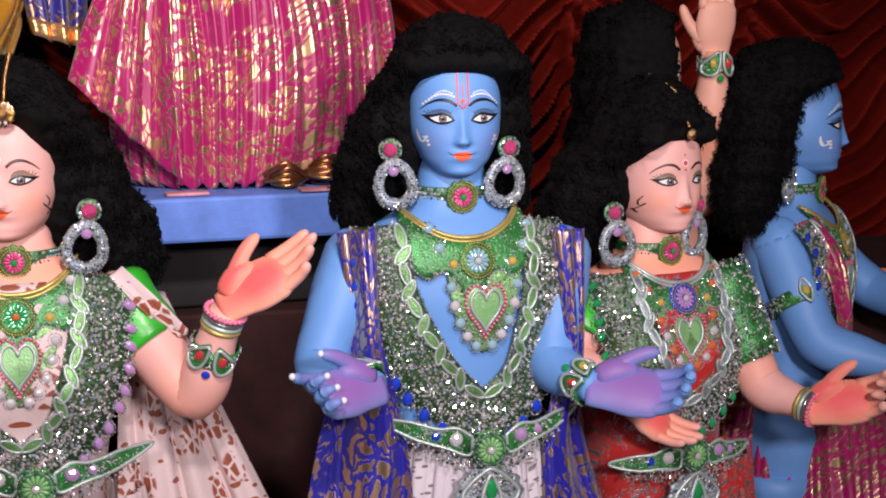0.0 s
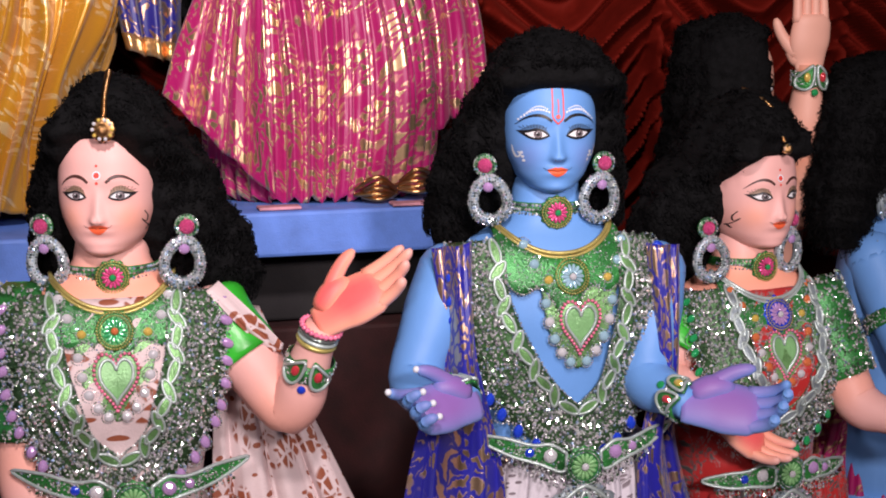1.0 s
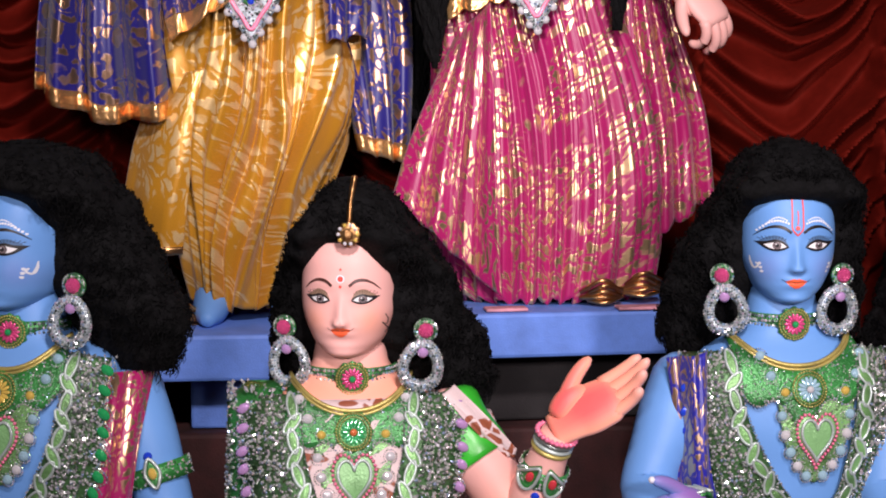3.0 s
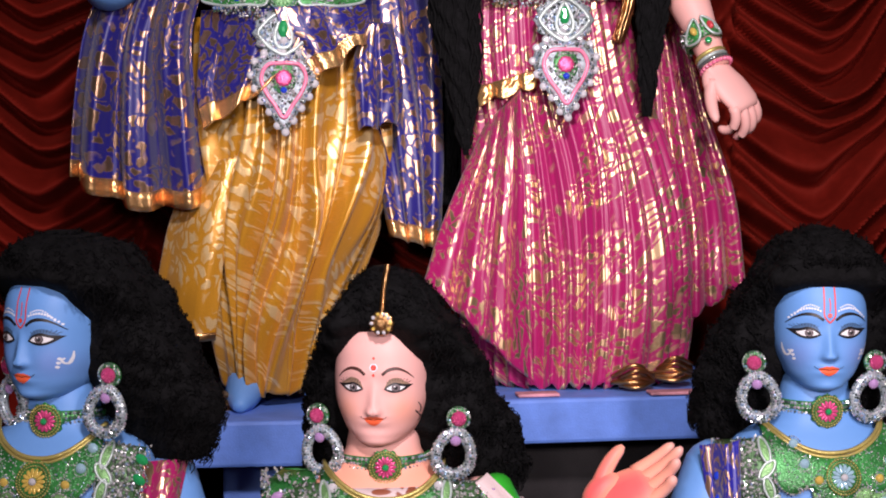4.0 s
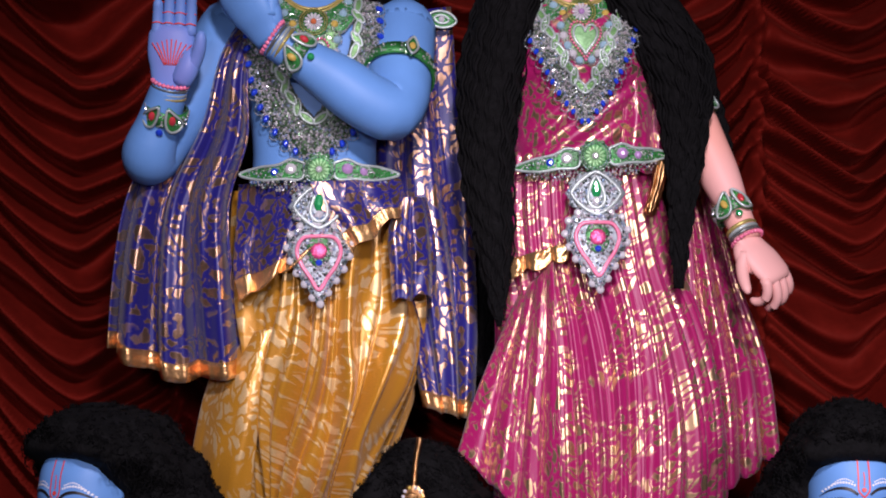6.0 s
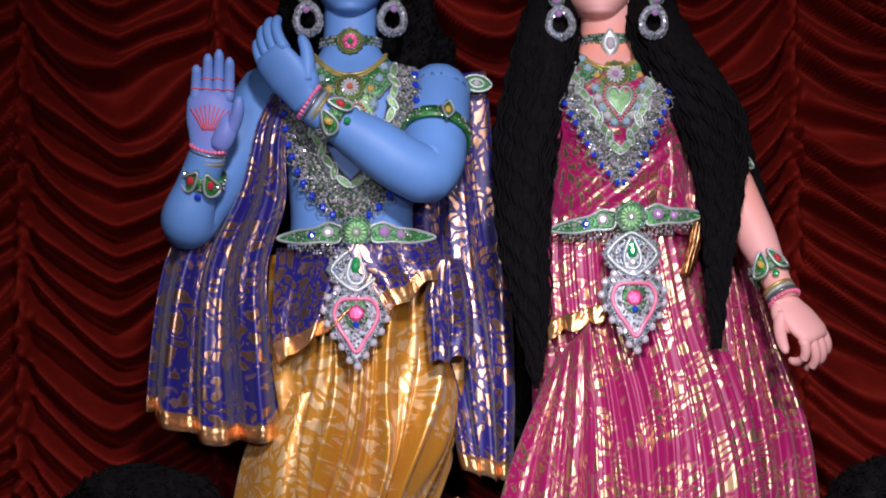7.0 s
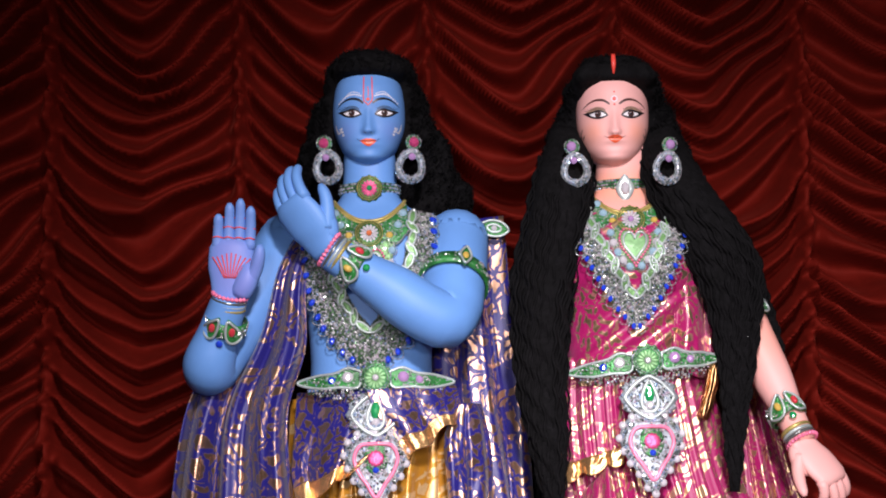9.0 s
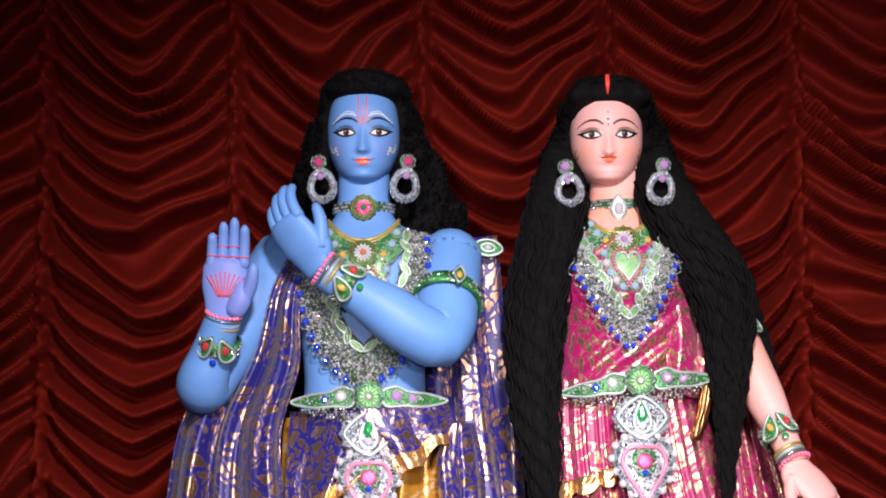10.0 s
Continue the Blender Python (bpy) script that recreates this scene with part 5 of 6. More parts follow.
front_skirt(0.09, 3.0, 1.334, COTTON, "cream cotton skirt with brown block-printed flowers", 5, 0.2, 0.4)

F3 = Statue(0.858, 3.0, 1.426, 2, -6, 0, True, 0.0, 1.0, gaze=0.002, rise=0.04)
F3.add_arm((0.672, 3.0, 1.135), (0.592, 2.93, 0.985), (0.668, 2.80, 0.978), 1.02)
F3.add_palm((0.668, 2.80, 0.978), (-0.85, -0.35, 0.02), (0.0, -0.75, 0.5), 1, curl=(0.25, 0.75, 0.85, 0.9), thumb=0.55, k=1.08, nails=NAIL)
F3.add_arm((1.062, 3.0, 1.125), (1.02, 2.92, 0.97), (1.068, 2.80, 0.952), 1.02)
F3.add_palm((1.068, 2.80, 0.952), (0.9, -0.3, -0.06), (0.0, -0.7, 0.55), -1, curl=(0.5, 0.6, 0.6, 0.55), thumb=0.45, k=1.18)
legs(F3.b, 1.41)
F3.done("blue-painted male clay idol with both arms held out")
wig(F3, [(-0.235, (0.18, 0.12, -0.07, 0.14)), (-0.17, (0.212, 0.15, -0.03, 0.16)), (-0.1, (0.206, 0.155, 0.0, 0.17)), (-0.02, (0.172, 0.15, 0.03, 0.17)), (0.04, (0.14, 0.145, 0.035, 0.16)), (0.068, (0.125, 0.138, 0.055, 0.155)), (0.083, (0.117, 0.132, 0.085, 0.15)), (0.12, (0.098, 0.11, 0.09, 0.14)), (0.155, (0.066, 0.076, 0.07, 0.11)), (0.181, (0.01, 0.01, 0.0, 0.03))], "big black curly wool wig", 12, arch=0.015)
front_skirt(0.885, 3.0, 1.414, PALE, "pale printed skirt cloth", 6, 0.17, 0.26)

F4 = Statue(1.324, 3.2, 1.273, 14, 4, 0, False, 0.035, gaze=0.003, rise=0.05, eye_size=0.88)
F4.add_arm((1.475, 3.18, 0.985), (1.53, 3.12, 0.845), (1.60, 3.02, 0.822), 0.95)
F4.add_palm((1.60, 3.02, 0.822), (0.82, -0.35, 0.22), (-0.2, -0.8, 0.5), -1, curl=(0.5, 0.8, 0.9, 0.6), thumb=0.7, k=1.1)
F4.add_arm((1.19, 3.16, 0.985), (1.12, 3.12, 0.93), (1.205, 3.02, 0.865), 0.88)
F4.add_palm((1.205, 3.02, 0.865), (0.78, -0.15, -0.6), (0, -0.6, 0.7), -1, k=1.0)
legs(F4.b, 1.26)
F4.done("pink-faced female clay idol turned aside, hand out")
wig(F4, [(-0.27, (0.17, 0.10, -0.06, 0.16)), (-0.17, (0.205, 0.10, -0.03, 0.19)), (-0.1, (0.2, 0.105, -0.01, 0.2)), (-0.02, (0.18, 0.105, 0.02, 0.19)), (0.045, (0.145, 0.105, 0.03, 0.18)), (0.066, (0.13, 0.1, 0.056, 0.17)), (0.08, (0.122, 0.098, 0.084, 0.165)), (0.1, (0.11, 0.09, 0.09, 0.16)), (0.13, (0.09, 0.08, 0.088, 0.15)), (0.17, (0.06, 0.05, 0.07, 0.11)), (0.2, (0.01, 0.01, 0.0, 0.03))], "big black curly wool wig", 13, arch=0.045)
front_skirt(1.36, 3.2, 1.262, RED_SILK, "red brocade skirt with silver sprays", 7, 0.18, 0.26)

F5 = Statue(1.735, 3.42, 1.348, 52, 13, 0, True, rise=0.03)
F5.add_arm((1.655, 3.33, 1.075), (1.70, 3.22, 0.90), (1.86, 3.12, 0.862), 1.05)
F5.add_palm((1.86, 3.12, 0.862), (0.8, -0.3, -0.3), (0.0, -0.6, 0.6), -1)
F5.add_arm((1.80, 3.58, 1.075), (1.97, 3.5, 0.95), (2.05, 3.3, 0.93), 1.0)
F5.add_palm((2.05, 3.3, 0.93), (0.4, -0.5, -0.3), (0.0, -0.6, 0.6), -1)
legs(F5.b, 1.34)
F5.done("blue-painted male clay idol seen in profile")
wig(F5, [(-0.22, (0.18, 0.14, -0.05, 0.16)), (-0.14, (0.2, 0.16, -0.03, 0.185)), (-0.06, (0.18, 0.15, 0.0, 0.18)), (0.03, (0.16, 0.14, 0.01, 0.17)), (0.078, (0.14, 0.13, 0.035, 0.16)), (0.093, (0.135, 0.12, 0.07, 0.155)), (0.13, (0.11, 0.1, 0.075, 0.14)), (0.16, (0.07, 0.065, 0.05, 0.11)), (0.182, (0.01, 0.01, 0.0, 0.03))], "big black curly wool wig", 14, arch=0.015)
front_skirt(1.77, 3.42, 1.348, PINK_SILK, "magenta and gold brocade skirt", 8, 0.17, 0.2)

F1 = Statue(-0.482, 2.98, 1.436, -16, -17, 0, True, gaze=-0.002, rise=0.05)
F1.add_arm((-0.305, 3.0, 1.13), (-0.235, 2.95, 0.93), (-0.33, 2.8, 0.88), 1.02)
F1.add_palm((-0.33, 2.8, 0.88), (-0.8, -0.4, 0.1), (0, -0.7, 0.5), 1)
F1.add_arm((-0.68, 2.96, 1.13), (-0.74, 2.9, 0.93), (-0.66, 2.75, 0.88), 1.02)
F1.add_palm((-0.66, 2.75, 0.88), (-0.5, -0.6, 0.1), (0, -0.7, 0.5), 1)
legs(F1.b, 1.42)
F1.done("blue-painted male clay idol with averted face")
wig(F1, [(-0.22, (0.14, 0.22, -0.07, 0.16)), (-0.14, (0.15, 0.255, -0.03, 0.19)), (-0.08, (0.14, 0.235, 0.0, 0.2)), (-0.02, (0.135, 0.2, 0.02, 0.19)), (0.045, (0.125, 0.17, 0.03, 0.18)), (0.078, (0.12, 0.155, 0.055, 0.17)), (0.093, (0.11, 0.145, 0.085, 0.16)), (0.13, (0.09, 0.12, 0.09, 0.14)), (0.155, (0.06, 0.08, 0.07, 0.11)), (0.175, (0.01, 0.01, 0.0, 0.03))], "big black curly wool wig", 15, arch=0.015)
front_skirt(-0.5, 3.0, 1.428, PINK_SILK, "magenta and gold brocade skirt", 9, 0.18, 0.27)

# ---- pair on the pedestals ----
R1 = Statue(-0.112, 3.8, 2.663, 0, 0, 3, True, skin_mat=SKIN_BLUE_RED)
R1.add_arm((0.085, 3.8, 2.375), (0.062, 3.63, 2.165), (-0.20, 3.60, 2.332), 1.3)
R1.add_palm((-0.212, 3.60, 2.342), (-0.57, -0.05, 0.83), (0.5, 0.8, 0.3), -1, curl=(0.45, 0.5, 0.45, 0.4), thumb=0.2, k=1.24, tint=0.4)
R1.add_arm((-0.30, 3.82, 2.375), (-0.472, 3.68, 2.065), (-0.41, 3.60, 2.235), 1.3)
R1.add_palm((-0.41, 3.60, 2.235), (0.06, -0.05, 1), (0, -1, 0.1), 1, curl=(0.18, 0.15, 0.15, 0.18), thumb=0.15, k=1.24, tint=0.45, lines=True)
legs(R1.b, 2.663 - PED1)
R1.mats[3] = BROW
R1.done("blue-painted male clay idol with both palms raised, flute pose")
wig(R1, [(-0.26, (0.13, 0.2, -0.07, 0.16)), (-0.2, (0.16, 0.235, -0.06, 0.18)), (-0.1, (0.17, 0.2, -0.02, 0.18)), (-0.03, (0.145, 0.16, 0.01, 0.17)), (0.045, (0.115, 0.13, 0.03, 0.16)), (0.08, (0.1, 0.12, 0.05, 0.15)), (0.094, (0.095, 0.112, 0.085, 0.15)), (0.12, (0.085, 0.095, 0.09, 0.13)), (0.143, (0.06, 0.07, 0.07, 0.11)), (0.162, (0.01, 0.01, 0.0, 0.03))], "black curly wool wig falling to the shoulders", 16)

R2 = Statue(0.468, 3.78, 2.650, -3, 0, 3, False, 0.03, rise=0.02, head_x=-0.021)
R2.add_arm((0.655, 3.8, 2.36), (0.775, 3.74, 2.07), (0.828, 3.66, 1.905), 0.98)
R2.add_palm((0.828, 3.66, 1.905), (0.55, -0.25, -0.8), (-0.3, 0.6, -0.4), -1, curl=(0.95, 0.7, 0.6, 0.5), thumb=1.25, k=1.12, tint=0.3, part_way=0.1)
R2.add_arm((0.29, 3.84, 2.36), (0.29, 3.97, 2.07), (0.34, 3.99, 1.9), 0.9)
legs(R2.b, 2.65 - PED2, 0, 0.45)
R2.mats[3] = BROW
R2.done("pink-faced female clay idol with one hand lowered")
wig(R2, [(-0.3, (0.2, 0.24, -0.07, 0.14)), (-0.2, (0.19, 0.23, -0.05, 0.15)), (-0.1, (0.165, 0.2, -0.01, 0.16)), (-0.03, (0.14, 0.16, 0.02, 0.16)), (0.045, (0.112, 0.125, 0.035, 0.15)), (0.064, (0.104, 0.116, 0.052, 0.15)), (0.079, (0.098, 0.11, 0.084, 0.148)), (0.1, (0.086, 0.096, 0.088, 0.14)), (0.12, (0.072, 0.082, 0.08, 0.13)), (0.135, (0.055, 0.06, 0.07, 0.11)), (0.15, (0.01, 0.01, 0.0, 0.03))], "long black crimped wig parted in the middle", 17, arch=0.045)


def lock(pts, r, label, seed, flat=0.6, strands=170):
    """A long crimped fall of hair."""
    rng = np.random.default_rng(seed)
    base = np.array(pts[-1], float)
    line = spline(np.array(pts, float) - base, 70)
    rad = herm([(i / (len(r) - 1), q) for i, q in enumerate(r)], np.linspace(0, 1, 70))
    b = Build()
    b.tube(line, rad * 0.93, 18, 0, 0.0, flat, (0, -1, 0.05))
    for i in range(strands):
        a, q = rng.uniform(0, 6.28), rng.uniform(0.75, 1.08)
        t0, t1 = sorted((rng.integers(0, 30), rng.integers(40, 70)))
        k = np.arange(t0, t1)
        off = np.stack([np.cos(a) * rad[k] * q, -flat * np.sin(a) * rad[k] * q, 0 * k], -1)
        wv = np.stack([0.0035 * np.sin(k * 1.35 + a * 5), 0.003 * np.cos(k * 1.35 + a * 7), 0 * k], -1)
        b.tube(line[k] + off + wv, rng.uniform(0.002, 0.0042), 4, 0, cap=False)
    return whole("hair_fall", b, HAIR, Matrix.Translation(base), label, "wig")


lock([(0.35, 3.80, 2.62), (0.318, 3.69, 2.45), (0.272, 3.665, 2.25), (0.262, 3.655, 2.05), (0.275, 3.65, 1.9), (0.285, 3.66, 1.72)], [0.05, 0.07, 0.068, 0.056, 0.042, 0.006], "long black crimped hair falling over the shoulder", 21)
lock([(0.548, 3.80, 2.62), (0.59, 3.69, 2.45), (0.68, 3.67, 2.28), (0.69, 3.66, 2.1), (0.678, 3.64, 1.95), (0.672, 3.64, 1.80)], [0.05, 0.07, 0.08, 0.05, 0.026, 0.012], "long black crimped hair falling over the shoulder", 22)
lock([(0.60, 3.92, 2.55), (0.70, 3.88, 2.38), (0.755, 3.84, 2.22), (0.80, 3.82, 2.08), (0.835, 3.82, 1.98)], [0.05, 0.065, 0.055, 0.04, 0.01], "long black crimped hair behind the arm", 23)
lock([(0.33, 3.95, 2.5), (0.27, 3.93, 2.25), (0.24, 3.92, 1.95), (0.25, 3.92, 1.6)], [0.05, 0.07, 0.06, 0.04], "long black crimped hair down the back", 24)

skirt("sari_skirt", 0.485, 3.8, [(PED2 + 0.012, (0.055, 0.238, 0.185)), (1.34, (0.06, 0.248, 0.185)), (1.50, (0.06, 0.246, 0.175)), (1.70, (0.04, 0.226, 0.16)), (1.86, (0.005, 0.205, 0.15)), (2.0, (-0.012, 0.188, 0.14)), (2.1, (-0.02, 0.172, 0.125))], 34, 0.05, PINK_SILK, "magenta and gold brocade sari skirt in fine pleats", 31, PED2 + 0.012, chaos=0.14)
drape("sari_end", [(0.335, 3.71, 1.79), (0.285, 3.70, 1.68), (0.232, 3.69, 1.55), (0.200, 3.68, 1.445)], [(0.40, 3.635, 1.86), (0.405, 3.615, 1.68), (0.41, 3.60, 1.45), (0.42, 3.595, 1.235)], 3.5, 0.010, PINK_SILK, "loose magenta and gold sari corner", "sari cloth", 32, n=60, fan=0.2)
drape("sari_end", [(0.70, 3.86, 2.10), (0.715, 3.84, 1.8), (0.72, 3.82, 1.55), (0.72, 3.80, 1.30)], [(0.78, 3.88, 2.10), (0.84, 3.86, 1.85), (0.915, 3.84, 1.6), (0.935, 3.84, 1.42)], 4, 0.016, PINK_SILK, "magenta and gold sari end hanging behind the arm", "sari cloth", 33, n=90, fan=0.3)


def blouse(st, mat, label, z0=-0.60, z1=-0.235, grow=0.006, tuck=0.004):
    z1 += st.rise
    zs = np.linspace(z0, z1, 50)
    a = np.linspace(-np.pi, np.pi, 120, endpoint=False)
    rows, uvs = [], []
    for z in zs:
        rx, ry, cy = herm(st.T, z)[0]
        x = np.sign(np.sin(a)) * np.abs(np.sin(a)) ** 0.85 * (rx + grow) * 0.99
        wr = tuck * np.sin(4 * a - 46 * z + 1.2 * np.sin(3 * a)) ** 3 + 0.4 * tuck * np.sin(7 * a - 71 * z)
        y = np.where(np.cos(a) > 0, chest_y(x, np.full_like(x, z), grow, st.bust, st.T) - np.abs(wr), cy + (ry + grow) * np.sqrt(np.clip(1 - (np.abs(x) / (rx + grow)) ** 2.4, 0, 1)))
        rows.append(np.stack([x, y, np.full_like(x, z)], -1))
        uvs.append(np.stack([a * 0.16, np.full_like(a, z)], -1))
    b = Build()
    b.grid(np.array(rows), 0, True, uv=np.array(uvs))
    return thick(whole("blouse", b, mat, st.M, label, "blouse"), 0.002)


blouse(R2, PINK_SILK, "magenta and gold brocade wrapped over the chest", -0.60, -0.25, 0.008, 0.012)
blouse(F2, COTTON, "cream cotton bodice with brown print", -0.72, -0.235)
blouse(F4, RED_SILK, "red brocade bodice with silver sprays", -0.72, -0.235)

drape("sari_end", [(0.555, 3.69, 2.36), (0.56, 3.67, 2.22), (0.55, 3.655, 2.06)], [(0.65, 3.74, 2.37), (0.66, 3.73, 2.22), (0.662, 3.71, 2.05)], 1.5, 0.010, PINK_SILK, "magenta and gold sari cloth wrapped over the side", "sari cloth", 34, n=50, rows=40, fan=0.3, gather=0.7)

# yellow dhoti in two legs and a loose flap
skirt("dhoti", -0.09, 3.8, [(PED1 + 0.03, (-0.05, 0.085, 0.10)), (1.32, (-0.04, 0.115, 0.12)), (1.45, (-0.02, 0.15, 0.14)), (1.6, (0.005, 0.185, 0.15)), (1.76, (0.005, 0.20, 0.145)), (1.9, (-0.01, 0.185, 0.135)), (2.02, (-0.015, 0.175, 0.128))], 12, 0.17, GOLD_SILK, "yellow gold brocade dhoti gathered in folds", 41, PED1 + 0.03, 0.35, chaos=1.0)
drape("dhoti_flap", [(-0.29, 3.80, 1.70), (-0.345, 3.77, 1.6), (-0.375, 3.76, 1.48), (-0.392, 3.76, 1.352)], [(-0.20, 3.70, 1.72), (-0.22, 3.68, 1.6), (-0.24, 3.68, 1.45), (-0.255, 3.69, 1.325)], 1.0, 0.006, GOLD_SILK, "yellow gold brocade flap beside the leg", "dhoti", 42, n=60, fan=1.0, hem=BRASS, hem_h=0.02)

drape("shawl", [(-0.26, 3.84, 2.45), (-0.345, 3.78, 2.36), (-0.42, 3.75, 2.2), (-0.52, 3.74, 2.02), (-0.558, 3.74, 1.82), (-0.57, 3.75, 1.68)], [(-0.19, 3.76, 2.43), (-0.245, 3.70, 2.3), (-0.25, 3.69, 2.12), (-0.285, 3.70, 2.0), (-0.275, 3.70, 1.8), (-0.25, 3.71, 1.628)], 3.4, 0.034, BLUE_SILK, "royal blue and gold brocade shawl with foil hem", "shawl", 43, sag=0.045, hem=FOIL, hem_h=0.045, fan=0.6)
drape("shawl", [(0.03, 3.88, 2.42), (0.03, 3.86, 2.2), (0.03, 3.85, 2.0), (0.08, 3.79, 1.8), (0.135, 3.78, 1.535)], [(0.195, 3.85, 2.44), (0.21, 3.86, 2.2), (0.235, 3.85, 2.0), (0.245, 3.84, 1.8), (0.235, 3.82, 1.505)], 2.6, 0.022, BLUE_SILK, "royal blue and gold brocade shawl end with foil hem", "shawl", 44, n=90, hem=FOIL, hem_h=0.04, fan=0.4)
# blue waist wrap with slanting foil border
drape("waist_wrap", [(-0.275, 3.725, 2.03), (-0.28, 3.705, 1.93), (-0.285, 3.695, 1.845), (-0.27, 3.675, 1.775)], [(-0.04, 3.620, 2.03), (-0.05, 3.615, 1.97), (-0.08, 3.610, 1.92), (-0.13, 3.605, 1.87)], 2.2, 0.010, BLUE_SILK, "royal blue brocade waist wrap with foil border", "waist wrap", 45, n=80, hem=FOIL, hem_h=0.05, fan=0.5)
drape("waist_wrap", [(-0.12, 3.615, 2.03), (-0.1, 3.610, 1.98), (-0.06, 3.605, 1.93), (-0.03, 3.605, 1.88)], [(0.075, 3.685, 2.04), (0.08, 3.675, 2.02), (0.085, 3.665, 2.0), (0.09, 3.665, 1.975)], 2.0, 0.008, BLUE_SILK, "royal blue brocade waist wrap with foil border", "waist wrap", 46, n=80, hem=FOIL, hem_h=0.045, fan=0.3)
drape("waist_wrap", [(0.07, 3.665, 2.0), (0.05, 3.645, 1.92), (0.055, 3.635, 1.84), (0.06, 3.635, 1.775)], [(0.13, 3.705, 2.0), (0.15, 3.695, 1.92), (0.155, 3.685, 1.85), (0.15, 3.685, 1.79)], 2.0, 0.012, BLUE_SILK, "tucked end of the royal blue waist wrap", "waist wrap", 47, n=60, fan=0.6)

# figure behind with one arm raised
R3 = Statue(1.42, 3.56, 1.45, 10, 0, 0, False, skin_mat=SKIN_TAN)
R3.add_arm((1.50, 3.52, 1.17), (1.54, 3.46, 1.20), (1.540, 3.43, 1.505), 0.9)
R3.add_palm((1.540, 3.43, 1.505), (0.02, 0, 1), (0, 1, 0), 1, k=1.05, thumb=0.8, curl=(0.1, 0.1, 0.1, 0.1), tint=0.2)
legs(R3.b, 1.45)
R3.done("pink and orange clay idol with one arm raised")
wig(R3, [(-0.22, (0.14, 0.12, -0.07, 0.14)), (-0.1, (0.12, 0.09, 0.09, 0.17)), (0.03, (0.11, 0.075, 0.1, 0.16)), (0.09, (0.095, 0.065, 0.09, 0.15)), (0.13, (0.08, 0.05, 0.08, 0.14)), (0.16, (0.01, 0.01, 0.0, 0.03))], "black curly wool wig", 18)


def sleeve(st, sh, el, t0, t1, mat, label, r=0.064, beaded=False):
    sh, el = st.loc(sh) + np.array((0, 0, st.rise * 0.8)), st.loc(el)
    p = np.array([sh + (el - sh) * t for t in np.linspace(t0, t1, 14)])
    rr = r * (1 + 0.03 * np.sin(np.linspace(0, 9, 14))) * np.linspace(1.02, 0.93, 14)
    rr[:3] *= (0.45, 0.82, 0.96)
    T = thing("sleeve", st.M, label, "sleeve")
    b = Build()
    b.tube(p, rr, 26, cap=False)
    thick(part("cloth", b, mat, T), 0.003)
    if beaded:
        g = Build()
        rng = np.random.default_rng(9)
        d = (el - sh) / np.linalg.norm(el - sh)
        s = np.cross(d, (0, 1, 0))
        s /= np.linalg.norm(s)
        w = np.cross(s, d)
        for _ in range(1500):
            q, t = rng.uniform(0, 6.28), rng.uniform(t0, t1)
            g.bead(sh + (el - sh) * t + (s * math.cos(q) + w * math.sin(q)) * r * 1.03, rng.uniform(0.002, 0.0045), 0, q)
        tagged(part("crystal_crust", g, GLITTER, T, "", False), kind="stuff")


def brooch(st, z_low, z_top, y, label, r=0.021, back=0.0, side=0.0):
    """Forehead ornament: a chain down the parting and a round brooch."""
    T = thing("forehead_ornament", st.M @ st.H @ pose(side, 0, 0), label, "forehead ornament")
    b = Build()
    line = spline([(0, y + 0.05 + back, z_top), (0, y + 0.012 + 0.35 * back, (z_low + z_top) / 2 + 0.01 + 0.2 * back), (0, y - 0.006, z_low + 0.015)], 26 if not back else 44)
    for i, p in enumerate(line):
        b.ball(p, (0.0058, 0.004, 0.0026), 8, 5)
    part("chain", b, BRASS, T)
    sk = Skin(lambda x, z: np.asarray(x) * 0 + y - 0.012)
    b = Build()
    plate(b, sk, place2("lobes", 0, z_low, r, r), 0.0, 0.006)
    d = part("brooch", b, BRASS, T, "round brass brooch set with crystals")
    for k in range(10):
        a = k / 10 * 6.283
        stone(WHITE_GEM if k % 3 else YELLOW_GEM, d, sk.at(0.78 * r * math.cos(a), z_low + 0.78 * r * math.sin(a), 0.005), 0.0034)
    stone(BRASS, d, sk.at(0, z_low, 0.006), 0.010)


# ---- dress of the front row ----
sleeve(F2, (0.255, 3.0, 1.065), (0.375, 2.93, 0.94), -0.2, 0.42, GREEN_SATIN, "short bright green satin sleeve")
sleeve(F2, (-0.075, 3.0, 1.065), (-0.085, 2.96, 0.84), -0.26, 0.72, GREEN_SEQ, "short sleeve covered in silver crystals", 0.062, True)
sleeve(F4, (1.19, 3.16, 0.985), (1.12, 3.12, 0.93), -0.28, 0.6, GREEN_SATIN, "short bright green satin sleeve", 0.064)
sleeve(F4, (1.475, 3.18, 0.985), (1.53, 3.12, 0.845), -0.35, 0.7, GREEN_SEQ, "short sleeve covered in silver crystals", 0.06, True)
drape("shoulder_cloth", [(0.235, 2.95, 1.165), (0.285, 2.925, 1.11), (0.345, 2.935, 1.045)], [(0.258, 2.97, 1.178), (0.312, 2.94, 1.128), (0.368, 2.95, 1.065)], 1, 0.003, COTTON, "cream printed border over the shoulder", "shoulder cloth", 70, n=30, rows=30, fan=0.1)
drape("dupatta", [(0.27, 3.10, 1.12), (0.25, 3.06, 0.92), (0.24, 3.02, 0.55)], [(0.34, 3.12, 1.10), (0.42, 3.10, 0.92), (0.585, 3.06, 0.55)], 3.5, 0.016, COTTON, "cream cotton dupatta with brown block-printed flowers", "dupatta", 76, n=90, fan=0.3)
